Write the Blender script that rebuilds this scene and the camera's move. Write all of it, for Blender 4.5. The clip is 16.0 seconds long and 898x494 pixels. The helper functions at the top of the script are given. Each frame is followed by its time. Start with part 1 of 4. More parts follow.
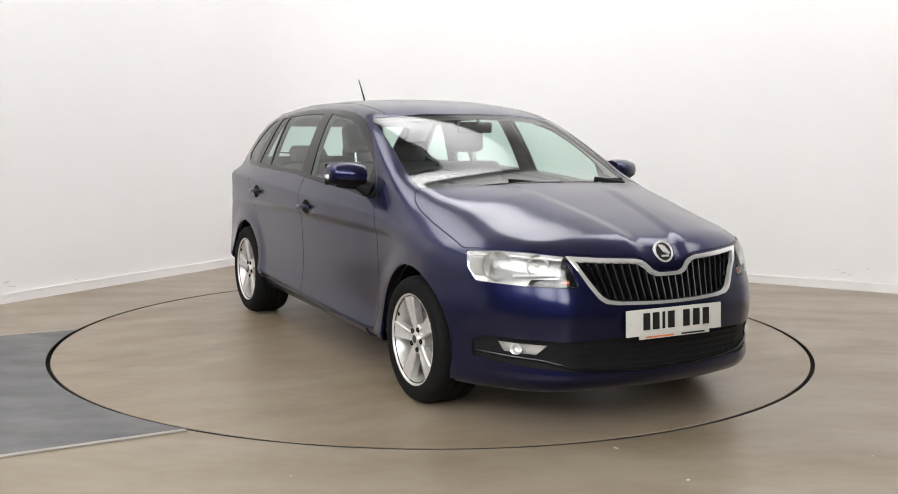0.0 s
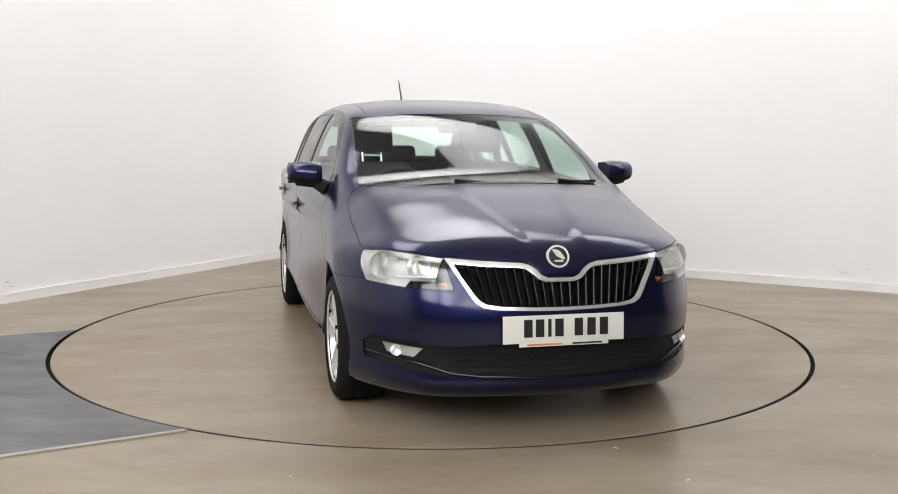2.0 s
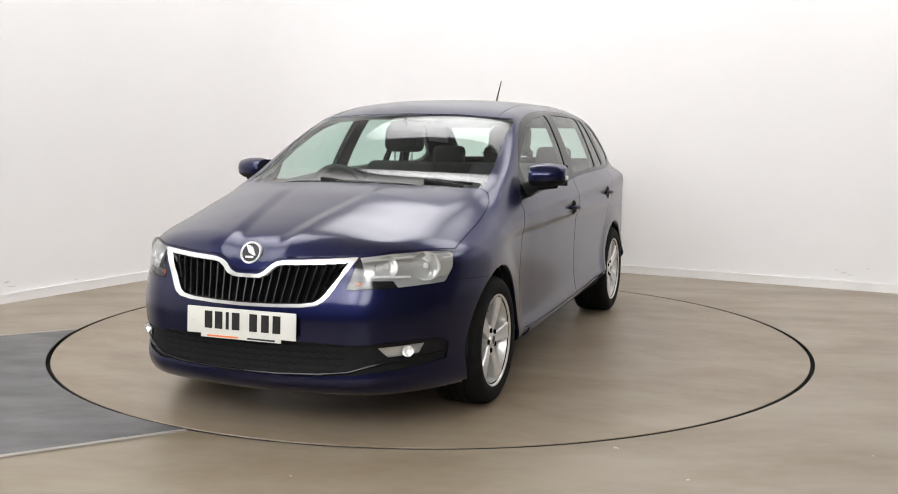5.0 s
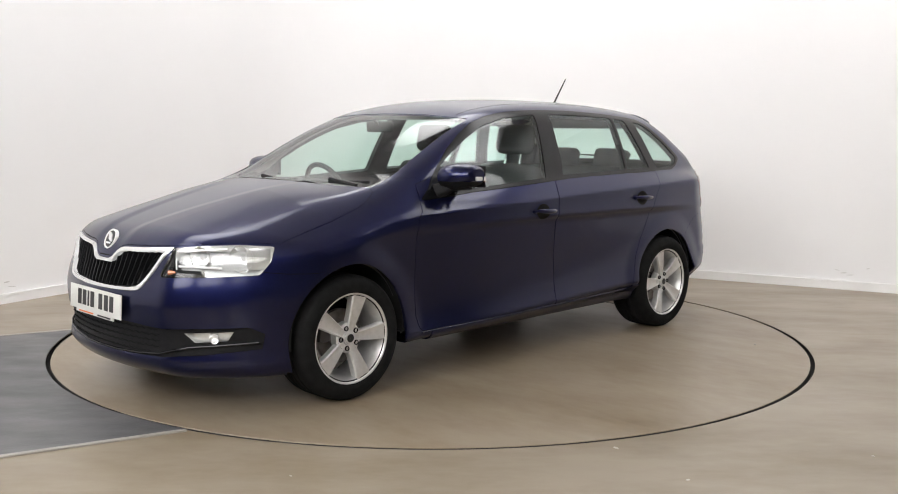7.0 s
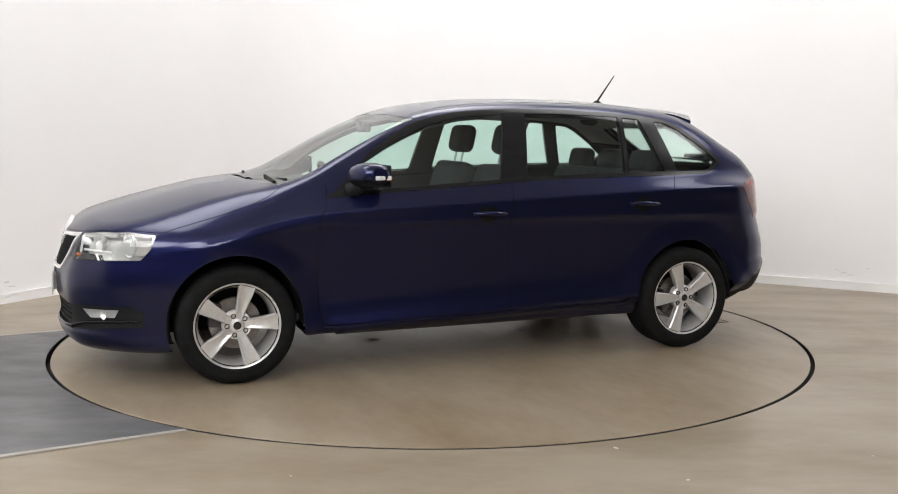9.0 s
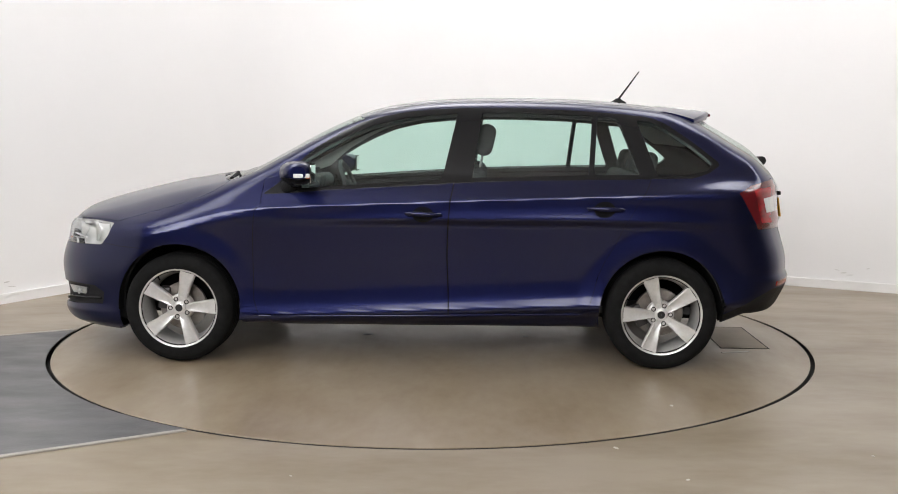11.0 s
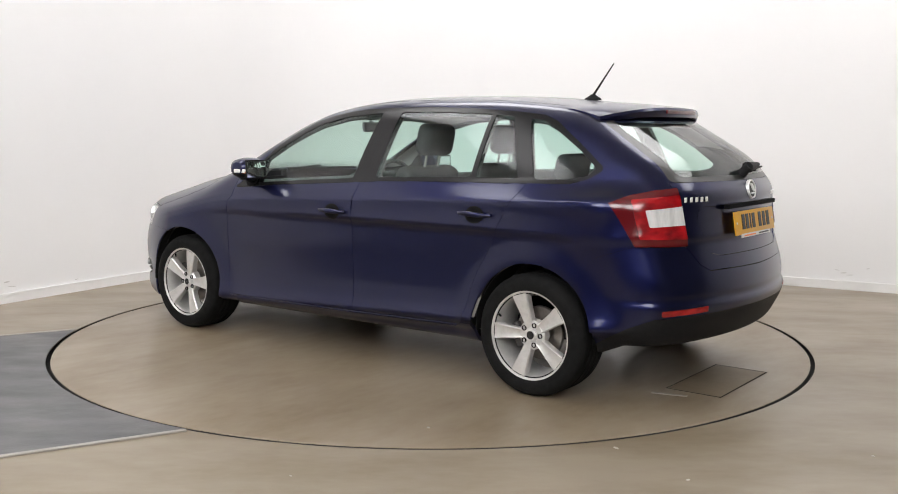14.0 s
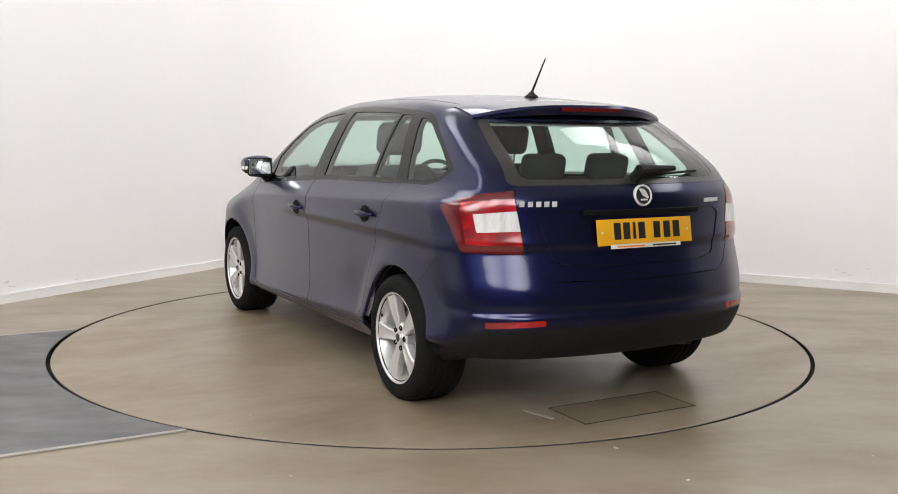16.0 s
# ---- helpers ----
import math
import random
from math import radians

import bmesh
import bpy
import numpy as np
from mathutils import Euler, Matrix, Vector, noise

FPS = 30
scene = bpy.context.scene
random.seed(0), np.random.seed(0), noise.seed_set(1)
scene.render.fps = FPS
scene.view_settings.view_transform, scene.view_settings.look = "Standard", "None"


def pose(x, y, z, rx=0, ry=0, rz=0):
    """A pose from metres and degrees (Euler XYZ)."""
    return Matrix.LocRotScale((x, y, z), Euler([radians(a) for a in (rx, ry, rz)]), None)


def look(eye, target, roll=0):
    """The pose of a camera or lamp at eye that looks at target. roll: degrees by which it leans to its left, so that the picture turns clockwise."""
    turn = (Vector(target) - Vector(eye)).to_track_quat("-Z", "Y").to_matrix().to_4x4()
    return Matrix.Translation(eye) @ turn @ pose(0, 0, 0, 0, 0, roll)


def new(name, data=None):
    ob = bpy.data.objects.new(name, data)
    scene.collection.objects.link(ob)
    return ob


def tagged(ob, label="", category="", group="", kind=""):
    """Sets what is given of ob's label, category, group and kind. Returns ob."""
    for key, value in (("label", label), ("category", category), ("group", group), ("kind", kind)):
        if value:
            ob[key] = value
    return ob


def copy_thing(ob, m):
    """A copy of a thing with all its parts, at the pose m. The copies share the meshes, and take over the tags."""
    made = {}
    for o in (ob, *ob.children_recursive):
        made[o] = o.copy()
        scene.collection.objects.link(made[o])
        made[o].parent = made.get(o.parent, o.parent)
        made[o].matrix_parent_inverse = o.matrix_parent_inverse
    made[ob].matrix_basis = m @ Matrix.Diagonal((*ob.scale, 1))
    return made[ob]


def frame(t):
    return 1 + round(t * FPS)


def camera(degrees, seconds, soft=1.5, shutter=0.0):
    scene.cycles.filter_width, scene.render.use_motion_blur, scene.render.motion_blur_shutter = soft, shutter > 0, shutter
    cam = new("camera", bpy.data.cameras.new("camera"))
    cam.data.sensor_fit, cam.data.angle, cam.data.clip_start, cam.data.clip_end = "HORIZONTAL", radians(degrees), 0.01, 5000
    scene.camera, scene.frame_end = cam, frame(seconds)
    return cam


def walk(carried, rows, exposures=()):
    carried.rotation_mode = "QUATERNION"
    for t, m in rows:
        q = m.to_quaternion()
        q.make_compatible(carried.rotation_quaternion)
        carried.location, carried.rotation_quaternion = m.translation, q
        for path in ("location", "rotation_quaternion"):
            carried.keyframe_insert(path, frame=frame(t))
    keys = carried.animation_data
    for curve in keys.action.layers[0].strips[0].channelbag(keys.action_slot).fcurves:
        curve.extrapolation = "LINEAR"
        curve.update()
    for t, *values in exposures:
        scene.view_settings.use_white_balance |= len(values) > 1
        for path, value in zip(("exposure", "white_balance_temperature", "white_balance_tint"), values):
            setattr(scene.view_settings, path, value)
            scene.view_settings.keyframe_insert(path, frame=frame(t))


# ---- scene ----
cam = camera(49.44, 16.0, soft=1.0)
EYE = (0.0, -6.02, 1.2652)
VIEW = look(EYE, (0.0968, -0.03, 0.5507), 0.392)
walk(cam, [(0.0, VIEW), (16.0, VIEW)])
scene.view_settings.exposure = 0.32

# ---- world and light ----
world = bpy.data.worlds.new("world")
scene.world = world
world.use_nodes = True
world.node_tree.nodes["Background"].inputs[0].default_value = (0.9, 0.95, 1.0, 1)
world.node_tree.nodes["Background"].inputs[1].default_value = 0.05

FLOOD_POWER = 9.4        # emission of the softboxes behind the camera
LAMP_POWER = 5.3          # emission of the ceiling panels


# ---- materials ----
def material(name, colour=(.5, .5, .5), rough=.5, metal=0.0, coat=0.0, spec=.5):
    m = bpy.data.materials.new(name)
    m.use_nodes = True
    b = m.node_tree.nodes["Principled BSDF"]
    b.inputs["Base Color"].default_value = (*colour, 1)
    b.inputs["Roughness"].default_value = rough
    b.inputs["Metallic"].default_value = metal
    b.inputs["Coat Weight"].default_value = coat
    b.inputs["Coat Roughness"].default_value = .045
    b.inputs["Specular IOR Level"].default_value = spec
    return m


def node(m, kind, **values):
    n = m.node_tree.nodes.new(kind)
    for k, v in values.items():
        n.inputs[k].default_value = v
    return n


def link(m, a, b):
    m.node_tree.links.new(a, b)


def coords(m, stretch=(1, 1, 1)):
    c = m.node_tree.nodes.new("ShaderNodeTexCoord")
    mp = node(m, "ShaderNodeMapping", Scale=stretch)
    link(m, c.outputs["Object"], mp.inputs["Vector"])
    return mp.outputs["Vector"]


def varied(m, tones, scale=2.0, detail=6.0, stretch=(1, 1, 1), bump=0.0, bump_scale=60.0, rough=None, rough_scale=3.0, fine=.16):
    """Mottles the base colour between the tones at two scales, and adds fine relief."""
    b = m.node_tree.nodes["Principled BSDF"]
    v = coords(m, stretch)
    n1 = node(m, "ShaderNodeTexNoise", Scale=scale, Detail=detail, Roughness=.6)
    n2 = node(m, "ShaderNodeTexNoise", Scale=scale * 11, Detail=4.0, Roughness=.6)
    mix = node(m, "ShaderNodeMath")
    mix.operation = "MULTIPLY_ADD"
    mix.inputs[1].default_value = fine
    ramp = m.node_tree.nodes.new("ShaderNodeValToRGB")
    el = ramp.color_ramp.elements
    while len(el) < len(tones):
        el.new(.5)
    for i, t in enumerate(tones):
        el[i].position = .38 + .40 * i / (len(tones) - 1)
        el[i].color = (*t, 1)
    for n in (n1, n2):
        link(m, v, n.inputs["Vector"])
    link(m, n2.outputs["Fac"], mix.inputs[0])
    link(m, n1.outputs["Fac"], mix.inputs[2])
    link(m, mix.outputs[0], ramp.inputs["Fac"])
    link(m, ramp.outputs["Color"], b.inputs["Base Color"])
    if rough:
        n3 = node(m, "ShaderNodeTexNoise", Scale=rough_scale, Detail=5.0)
        r = node(m, "ShaderNodeMapRange")
        r.inputs["From Min"].default_value, r.inputs["From Max"].default_value = .3, .7
        r.inputs["To Min"].default_value, r.inputs["To Max"].default_value = rough
        link(m, v, n3.inputs["Vector"])
        link(m, n3.outputs["Fac"], r.inputs["Value"])
        link(m, r.outputs["Result"], b.inputs["Roughness"])
    if bump:
        n4 = node(m, "ShaderNodeTexNoise", Scale=bump_scale, Detail=4.0)
        bp = node(m, "ShaderNodeBump", Strength=bump, Distance=.01)
        link(m, v, n4.inputs["Vector"])
        link(m, n4.outputs["Fac"], bp.inputs["Height"])
        link(m, bp.outputs["Normal"], b.inputs["Normal"])
    return m


def glass(name, tint, gloss_rough=.0):
    """A thin pane: tinted see-through with the surface's own mirror gloss."""
    m = bpy.data.materials.new(name)
    m.use_nodes = True
    m.node_tree.nodes.clear()
    out = m.node_tree.nodes.new("ShaderNodeOutputMaterial")
    tr = node(m, "ShaderNodeBsdfTransparent", Color=(*tint, 1))
    gl = node(m, "ShaderNodeBsdfGlossy", Roughness=gloss_rough)
    lw = node(m, "ShaderNodeLayerWeight", Blend=.5)
    pw = node(m, "ShaderNodeMath")
    pw.operation = "POWER"
    pw.inputs[1].default_value = 4.0
    fr = node(m, "ShaderNodeMath")
    fr.operation = "MULTIPLY_ADD"
    fr.inputs[1].default_value, fr.inputs[2].default_value = .85, .055
    link(m, lw.outputs["Facing"], pw.inputs[0])
    link(m, pw.outputs[0], fr.inputs[0])
    mx = m.node_tree.nodes.new("ShaderNodeMixShader")
    link(m, fr.outputs[0], mx.inputs[0])
    link(m, tr.outputs[0], mx.inputs[1])
    link(m, gl.outputs[0], mx.inputs[2])
    link(m, mx.outputs[0], out.inputs[0])
    return m


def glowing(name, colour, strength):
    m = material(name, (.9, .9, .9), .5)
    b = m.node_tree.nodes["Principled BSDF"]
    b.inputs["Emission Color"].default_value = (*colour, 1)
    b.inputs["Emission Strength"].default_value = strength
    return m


FLOOR = varied(material("painted_concrete_floor", rough=.4), [(.168, .128, .080), (.225, .182, .126), (.280, .236, .178)], .7, 4, (1, 2.2, 1), 0, 90, (.295, .42), 1.6, .30)
DISC = varied(material("painted_turntable_plate", rough=.4), [(.165, .120, .070), (.228, .180, .121), (.275, .228, .168)], .8, 4, (2.2, 1, 1), 0, 90, (.285, .41), 1.8, .30)
STRIP = varied(material("dark_rubber_ramp", rough=.5), [(.075, .075, .078), (.10, .10, .104), (.125, .122, .122)], 2.0, 7, (1, 2, 1), .12, 60, (.35, .55), 3.0)
TRIM_STRIP = varied(material("pale_edging", rough=.45), [(.30, .28, .25), (.40, .375, .34)], 4, 5)
GROOVE = material("groove_black", (.012, .011, .010), .8)
WALL = varied(material("white_wall_paint", rough=.6), [(.83, .822, .822), (.86, .85, .848)], .5, 4)
SKIRTING = varied(material("white_skirting_paint", rough=.4), [(.82, .81, .80), (.88, .87, .86)], 3, 4)
CEILING = varied(material("pale_ceiling", rough=.7), [(.76, .76, .77), (.82, .82, .83)], 1, 4)
GREY_WALL = varied(material("grey_wall_paint", rough=.6), [(.07, .07, .073), (.09, .09, .092)], .6, 4)
HOUSING = material("lamp_housing_white", (.75, .75, .75), .4)
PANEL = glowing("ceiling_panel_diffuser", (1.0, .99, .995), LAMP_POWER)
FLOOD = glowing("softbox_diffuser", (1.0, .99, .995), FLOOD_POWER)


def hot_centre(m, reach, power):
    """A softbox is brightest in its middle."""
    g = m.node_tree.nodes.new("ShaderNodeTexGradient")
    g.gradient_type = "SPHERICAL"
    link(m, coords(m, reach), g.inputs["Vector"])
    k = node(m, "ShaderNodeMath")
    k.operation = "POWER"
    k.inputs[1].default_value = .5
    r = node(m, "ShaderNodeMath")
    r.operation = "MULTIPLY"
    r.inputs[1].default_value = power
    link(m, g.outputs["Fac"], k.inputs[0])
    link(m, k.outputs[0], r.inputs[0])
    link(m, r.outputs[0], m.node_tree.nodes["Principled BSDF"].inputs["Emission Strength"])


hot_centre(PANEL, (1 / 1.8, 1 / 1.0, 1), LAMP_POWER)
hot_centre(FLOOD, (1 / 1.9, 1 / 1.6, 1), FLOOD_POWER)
SCUFF = material("wall_scuff", (.62, .60, .585), .7)
PATCH = varied(material("dark_patched_cover", rough=.5), [(.150, .112, .070), (.222, .177, .122)], 3, 5)
FLAKE = varied(material("dried_speck", rough=.6), [(.45, .42, .38), (.6, .58, .54)], 30, 3)
TAPE = material("white_tape", (.38, .36, .33), .5)

PAINT = varied(material("dark_blue_metallic_paint", rough=.36, metal=.9, coat=.72, spec=.15), [(.0058, .0076, .039), (.0072, .0094, .047), (.0090, .0116, .056)], 260, 2)
PAINT.node_tree.nodes["Principled BSDF"].inputs["Coat Roughness"].default_value = .11
BLACK = varied(material("black_textured_plastic", rough=.6, spec=.16), [(.008, .008, .009), (.013, .013, .014)], 60, 4, bump=.15, bump_scale=500)
GLOSS_BLACK = material("gloss_black_trim", (.008, .008, .009), .22, spec=.28)
FRIT = material("black_glass_border", (.02, .019, .018), .4, coat=.3)
# Black for small dark parts, and for shade in shut lines and handle recesses.
SHUT = material("gap_shade_and_trim_black", (.005, .005, .006), .8, spec=.1)
CHROME = material("chrome", (.90, .90, .90), .2, .7)
SILVER = material("silver_emblem", (.80, .80, .80), .3, .3)
ALLOY = varied(material("silver_alloy", rough=.34, metal=.6, coat=.4), [(.60, .595, .58), (.68, .67, .655)], 40, 3)
RUBBER = varied(material("tyre_rubber", rough=.75, spec=.08), [(.007, .007, .007), (.012, .012, .012)], 25, 4, bump=.2, bump_scale=220)
STEEL = varied(material("brake_disc_steel", rough=.4, metal=.9), [(.16, .14, .125), (.30, .28, .26)], 12, 4, (1, 9, 1))
CAST = material("caliper_cast_iron", (.06, .055, .055), .5, .4)
LINER = material("wheel_arch_liner", (.012, .012, .012), .9, spec=.1)
SCREEN_GLASS = glass("windscreen_glass", (.79, .92, .86))
SIDE_GLASS = glass("side_window_glass", (.76, .92, .87))
LENS = glass("clear_lamp_lens", (.96, .97, .97))
REFLECTOR = material("lamp_reflector", (.70, .70, .69), .2, .6)
AMBER = material("amber_indicator", (.42, .10, .012), .25, .1, .6)
RED = varied(material("red_lamp_lens", rough=.18, coat=.6), [(.13, .002, .004), (.44, .006, .010)], 9, 2, (1, 1, 2))
DEEP_RED = material("dark_red_lamp_lens", (.10, .003, .006), .15, 0, .5)
WHITE_LENS = varied(material("white_lamp_lens", rough=.15, coat=1.0), [(.52, .52, .52), (.74, .74, .73)], 30, 2, (1, 1, .3))
PLATE_WHITE = material("number_plate_white", (.66, .66, .62), .35)
PLATE_YELLOW = material("number_plate_yellow", (.70, .36, .012), .35)
INK = material("plate_black_bars", (.012, .012, .012), .4)
ORANGE = material("orange_print", (.80, .22, .06), .5)
FABRIC = varied(material("dark_seat_fabric", rough=.9), [(.030, .030, .033), (.050, .050, .053)], 40, 4, bump=.05, bump_scale=90)
DASH = varied(material("dark_dashboard_plastic", rough=.6), [(.022, .022, .024), (.034, .034, .036)], 50, 3)
HEADLINER = varied(material("grey_headliner_cloth", rough=.9), [(.36, .36, .34), (.42, .42, .40)], 60, 3)
MIRROR = material("mirror_glass", (.85, .87, .88), .02, 1.0)


# ---- mesh helpers ----
def box(bm, centre, size, turn=0.0, bevel=0.0, axis="Z"):
    r = bmesh.ops.create_cube(bm, size=1, matrix=Matrix.Translation(centre) @ Matrix.Rotation(turn, 4, axis) @ Matrix.Diagonal((*size, 1)))
    if bevel:
        edges = list({e for v in r["verts"] for e in v.link_edges})
        bmesh.ops.bevel(bm, geom=edges, offset=bevel, segments=2, affect="EDGES", profile=.6)
    return bm


def rod(bm, a, b, r0, r1=None, segments=10):
    a, b = Vector(a), Vector(b)
    d = b - a
    m = Matrix.Translation((a + b) / 2) @ d.to_track_quat("Z", "Y").to_matrix().to_4x4()
    bmesh.ops.create_cone(bm, cap_ends=True, segments=segments, radius1=r0, radius2=r0 if r1 is None else r1, depth=d.length, matrix=m)
    return bm


def tube(bm, pts, r, k=8):
    """A round bar bent along the points."""
    rings = []
    for i, p in enumerate(pts):
        d = (Vector(pts[min(i + 1, len(pts) - 1)]) - Vector(pts[max(i - 1, 0)])).normalized()
        a = d.orthogonal().normalized() if abs(d.z) > .9 else d.cross(Vector((0, 0, 1))).normalized()
        b = d.cross(a)
        rings.append([bm.verts.new(Vector(p) + r * (a * math.cos(2 * math.pi * j / k) + b * math.sin(2 * math.pi * j / k))) for j in range(k)])
    for a, b in zip(rings, rings[1:]):
        for j in range(k):
            bm.faces.new((a[j], a[(j + 1) % k], b[(j + 1) % k], b[j]))
    bm.faces.new(rings[0])
    bm.faces.new(rings[-1][::-1])


def lathe(bm, profile, segments=64, axis="Y", m=Matrix()):
    """Spins (radius, offset) pairs about the axis."""
    rings = []
    for r, o in profile:
        ring = []
        for i in range(segments):
            a = 2 * math.pi * i / segments
            p = Vector((r * math.cos(a), o, r * math.sin(a))) if axis == "Y" else Vector((r * math.cos(a), r * math.sin(a), o))
            ring.append(bm.verts.new(m @ p))
        rings.append(ring)
    for a, b in zip(rings, rings[1:]):
        for i in range(segments):
            j = (i + 1) % segments
            bm.faces.new((a[i], a[j], b[j], b[i]))
    return rings


def smooth_by_angle(me, angle=35):
    """Smooth faces, with sharp edges where faces meet steeply."""
    bm = bmesh.new()
    bm.from_mesh(me)
    for f in bm.faces:
        f.smooth = True
    for e in bm.edges:
        if len(e.link_faces) == 2 and e.calc_face_angle(0) > radians(angle):
            e.smooth = False
    bm.to_mesh(me)
    bm.free()


def mesh_of(name, bm, mat):
    me = bpy.data.meshes.new(name)
    bmesh.ops.recalc_face_normals(bm, faces=bm.faces)
    bm.to_mesh(me)
    bm.free()
    smooth_by_angle(me)
    me.materials.append(mat)
    return me


def part(name, bm, mat, parent, label=""):
    ob = new(name, mesh_of(name, bm, mat))
    ob.parent = parent
    return tagged(ob, label)


def thing(name, bm, mat, label, category, kind="", group=""):
    return tagged(new(name, mesh_of(name, bm, mat)), label, category, group, kind)


# ---- the studio ----
RADIUS = 2.246
FLOOR_SPECKS = ((.74, -2.225, .011), (.937, -2.586, .007), (1.74, -2.32, .005), (-.52, -2.55, .005), (1.62, -2.75, .006), (2.9, -1.2, .006))
CORNER = Vector((-1.14, 4.27, 0))
ALONG = Vector((.876, -.482, 0)).normalized()        # along the second wall
TOWARD = Vector((-.515, -.857, 0)).normalized()      # along the first wall
HEIGHT = 5.0
ROOM_A, ROOM_B = 12.5, 13.0


def room_point(a, b, z=0.0):
    return CORNER + ALONG * a + TOWARD * b + Vector((0, 0, z))


def build_floor():
    bm = bmesh.new()
    n = 192
    inner, wall_in, outer = [], [], []
    for i in range(n):
        a = 2 * math.pi * i / n
        c, s = math.cos(a), math.sin(a)
        inner.append(bm.verts.new(((RADIUS + .005) * c, (RADIUS + .005) * s, 0)))
        wall_in.append(bm.verts.new(((RADIUS + .005) * c, (RADIUS + .005) * s, -.004)))
        k = 16 / max(abs(c), abs(s))
        outer.append(bm.verts.new((k * c, k * s, 0)))
    for i in range(n):
        j = (i + 1) % n
        bm.faces.new((inner[i], outer[i], outer[j], inner[j]))
        bm.faces.new((wall_in[i], inner[i], inner[j], wall_in[j]))
    thing("floor", bm, FLOOR, "brownish grey painted concrete floor, faintly glossy and stained", "floor", "structure")
    # The pit's black colour carries the shade at the bottom of the gap.
    bm = bmesh.new()
    bmesh.ops.create_circle(bm, cap_ends=True, segments=96, radius=RADIUS + .2, matrix=Matrix.Translation((0, 0, -.05)))
    thing("turntable_pit", bm, GROOVE, "pit under the turntable's rim, coloured black for the gap's shade", "floor", "structure")


def build_floor_specks():
    for x, y, r in FLOOR_SPECKS:
        bm = bmesh.new()
        bmesh.ops.create_cone(bm, cap_ends=True, segments=9, radius1=r, radius2=r * .7, depth=.003, matrix=Matrix.Translation((x, y, .0015)) @ Matrix.Rotation(x * 7, 4, "Z") @ Matrix.Diagonal((1.4, .7, 1, 1)))
        part("speck", bm, FLAKE, bpy.data.objects["floor"], "small pale speck")


def build_turntable():
    hub = tagged(new("turntable"), "round brownish grey painted turntable flush with the floor", "turntable")
    bm = bmesh.new()
    lathe(bm, [(.001, 0), (.8, 0), (1.6, 0), (RADIUS - .022, 0), (RADIUS - .019, -.003)], 192, "Z")
    part("plate", bm, DISC, hub)
    # The plate's side is black, so the gap's shade is in its colour.
    bm = bmesh.new()
    lathe(bm, [(RADIUS - .019, -.003), (RADIUS - .019, -.045), (RADIUS - .3, -.045)], 192, "Z")
    part("rim", bm, GROOVE, hub, "turntable's side, coloured black for the shade in the gap")
    # a patched hatch and a strip of tape behind the car
    for name, mat, centre, size, turn, label in (
            ("hatch_cover", PATCH, (-1.86, -.01, .0015), (.27, .62, .003), .0, "square patched cover with a dark outline"),
            ("tape_strip", TAPE, (-1.78, .40, .001), (.17, .022, .002), .25, "torn strip of white tape")):
        bm = bmesh.new()
        box(bm, centre, size, turn)
        part(name, bm, mat, hub, label)
    bm = bmesh.new()
    for c, s in (((-1.86, .305, .0022), (.285, .004, .002)), ((-1.86, -.325, .0022), (.285, .004, .002)), ((-1.72, -.01, .0022), (.004, .64, .002)), ((-2.0, -.01, .0022), (.004, .64, .002))):
        box(bm, c, s)
    part("hatch_joint", bm, GROOVE, hub, "dark joint round the cover")
    for p, r in (((.401, .051), .035), ((-.578, .057), .018), ((.9, -1.5), .008), ((-1.2, 1.55), .008)):
        bm = bmesh.new()
        bmesh.ops.create_cone(bm, cap_ends=True, segments=14, radius1=r, radius2=r * .8, depth=.004, matrix=Matrix.Translation((*p, .002)) @ Matrix.Diagonal((1, .8, 1, 1)))
        part("speck", bm, TAPE, hub, "small pale speck")
    return hub


def build_ramp():
    """The dark drive-on strip that leads off the turntable, with pale edgings."""
    p1, d1 = Vector((-2.635, -.148)), Vector((.362, .194)).normalized()
    p2 = Vector((-1.049, -2.001))
    nrm = Vector((-d1.y, d1.x))
    w = (p1 - p2).dot(nrm)
    bm = bmesh.new()
    rows = []
    steps = 24
    for i in range(steps + 1):
        q = p2 + nrm * w * i / steps
        # where this line enters the turntable's rim
        b = q.dot(d1)
        cc = q.dot(q) - (RADIUS + .005) ** 2
        disc = b * b - cc
        t1 = -b - math.sqrt(max(disc, 0))
        a = q + d1 * t1
        rows.append((bm.verts.new((*(q - d1 * 7), .004)), bm.verts.new((*a, .004))))
    for (a, b), (c, d) in zip(rows, rows[1:]):
        bm.faces.new((a, b, d, c))
    ramp = tagged(new("ramp_strip"), "dark grey rubbery drive-on strip running to the turntable", "floor strip", kind="structure")
    part("strip", bm, STRIP, ramp)
    for q, off in ((p1, .012), (p2, -.014)):
        bm = bmesh.new()
        b = q.dot(d1)
        t1 = -b - math.sqrt(b * b - q.dot(q) + (RADIUS + .01) ** 2)
        c = q + d1 * (t1 - 3.5) + nrm * off
        box(bm, (c.x, c.y, .004), (7.0, .026, .008), math.atan2(d1.y, d1.x), .002)
        part("edging", bm, TRIM_STRIP, ramp, "pale worn edging strip")


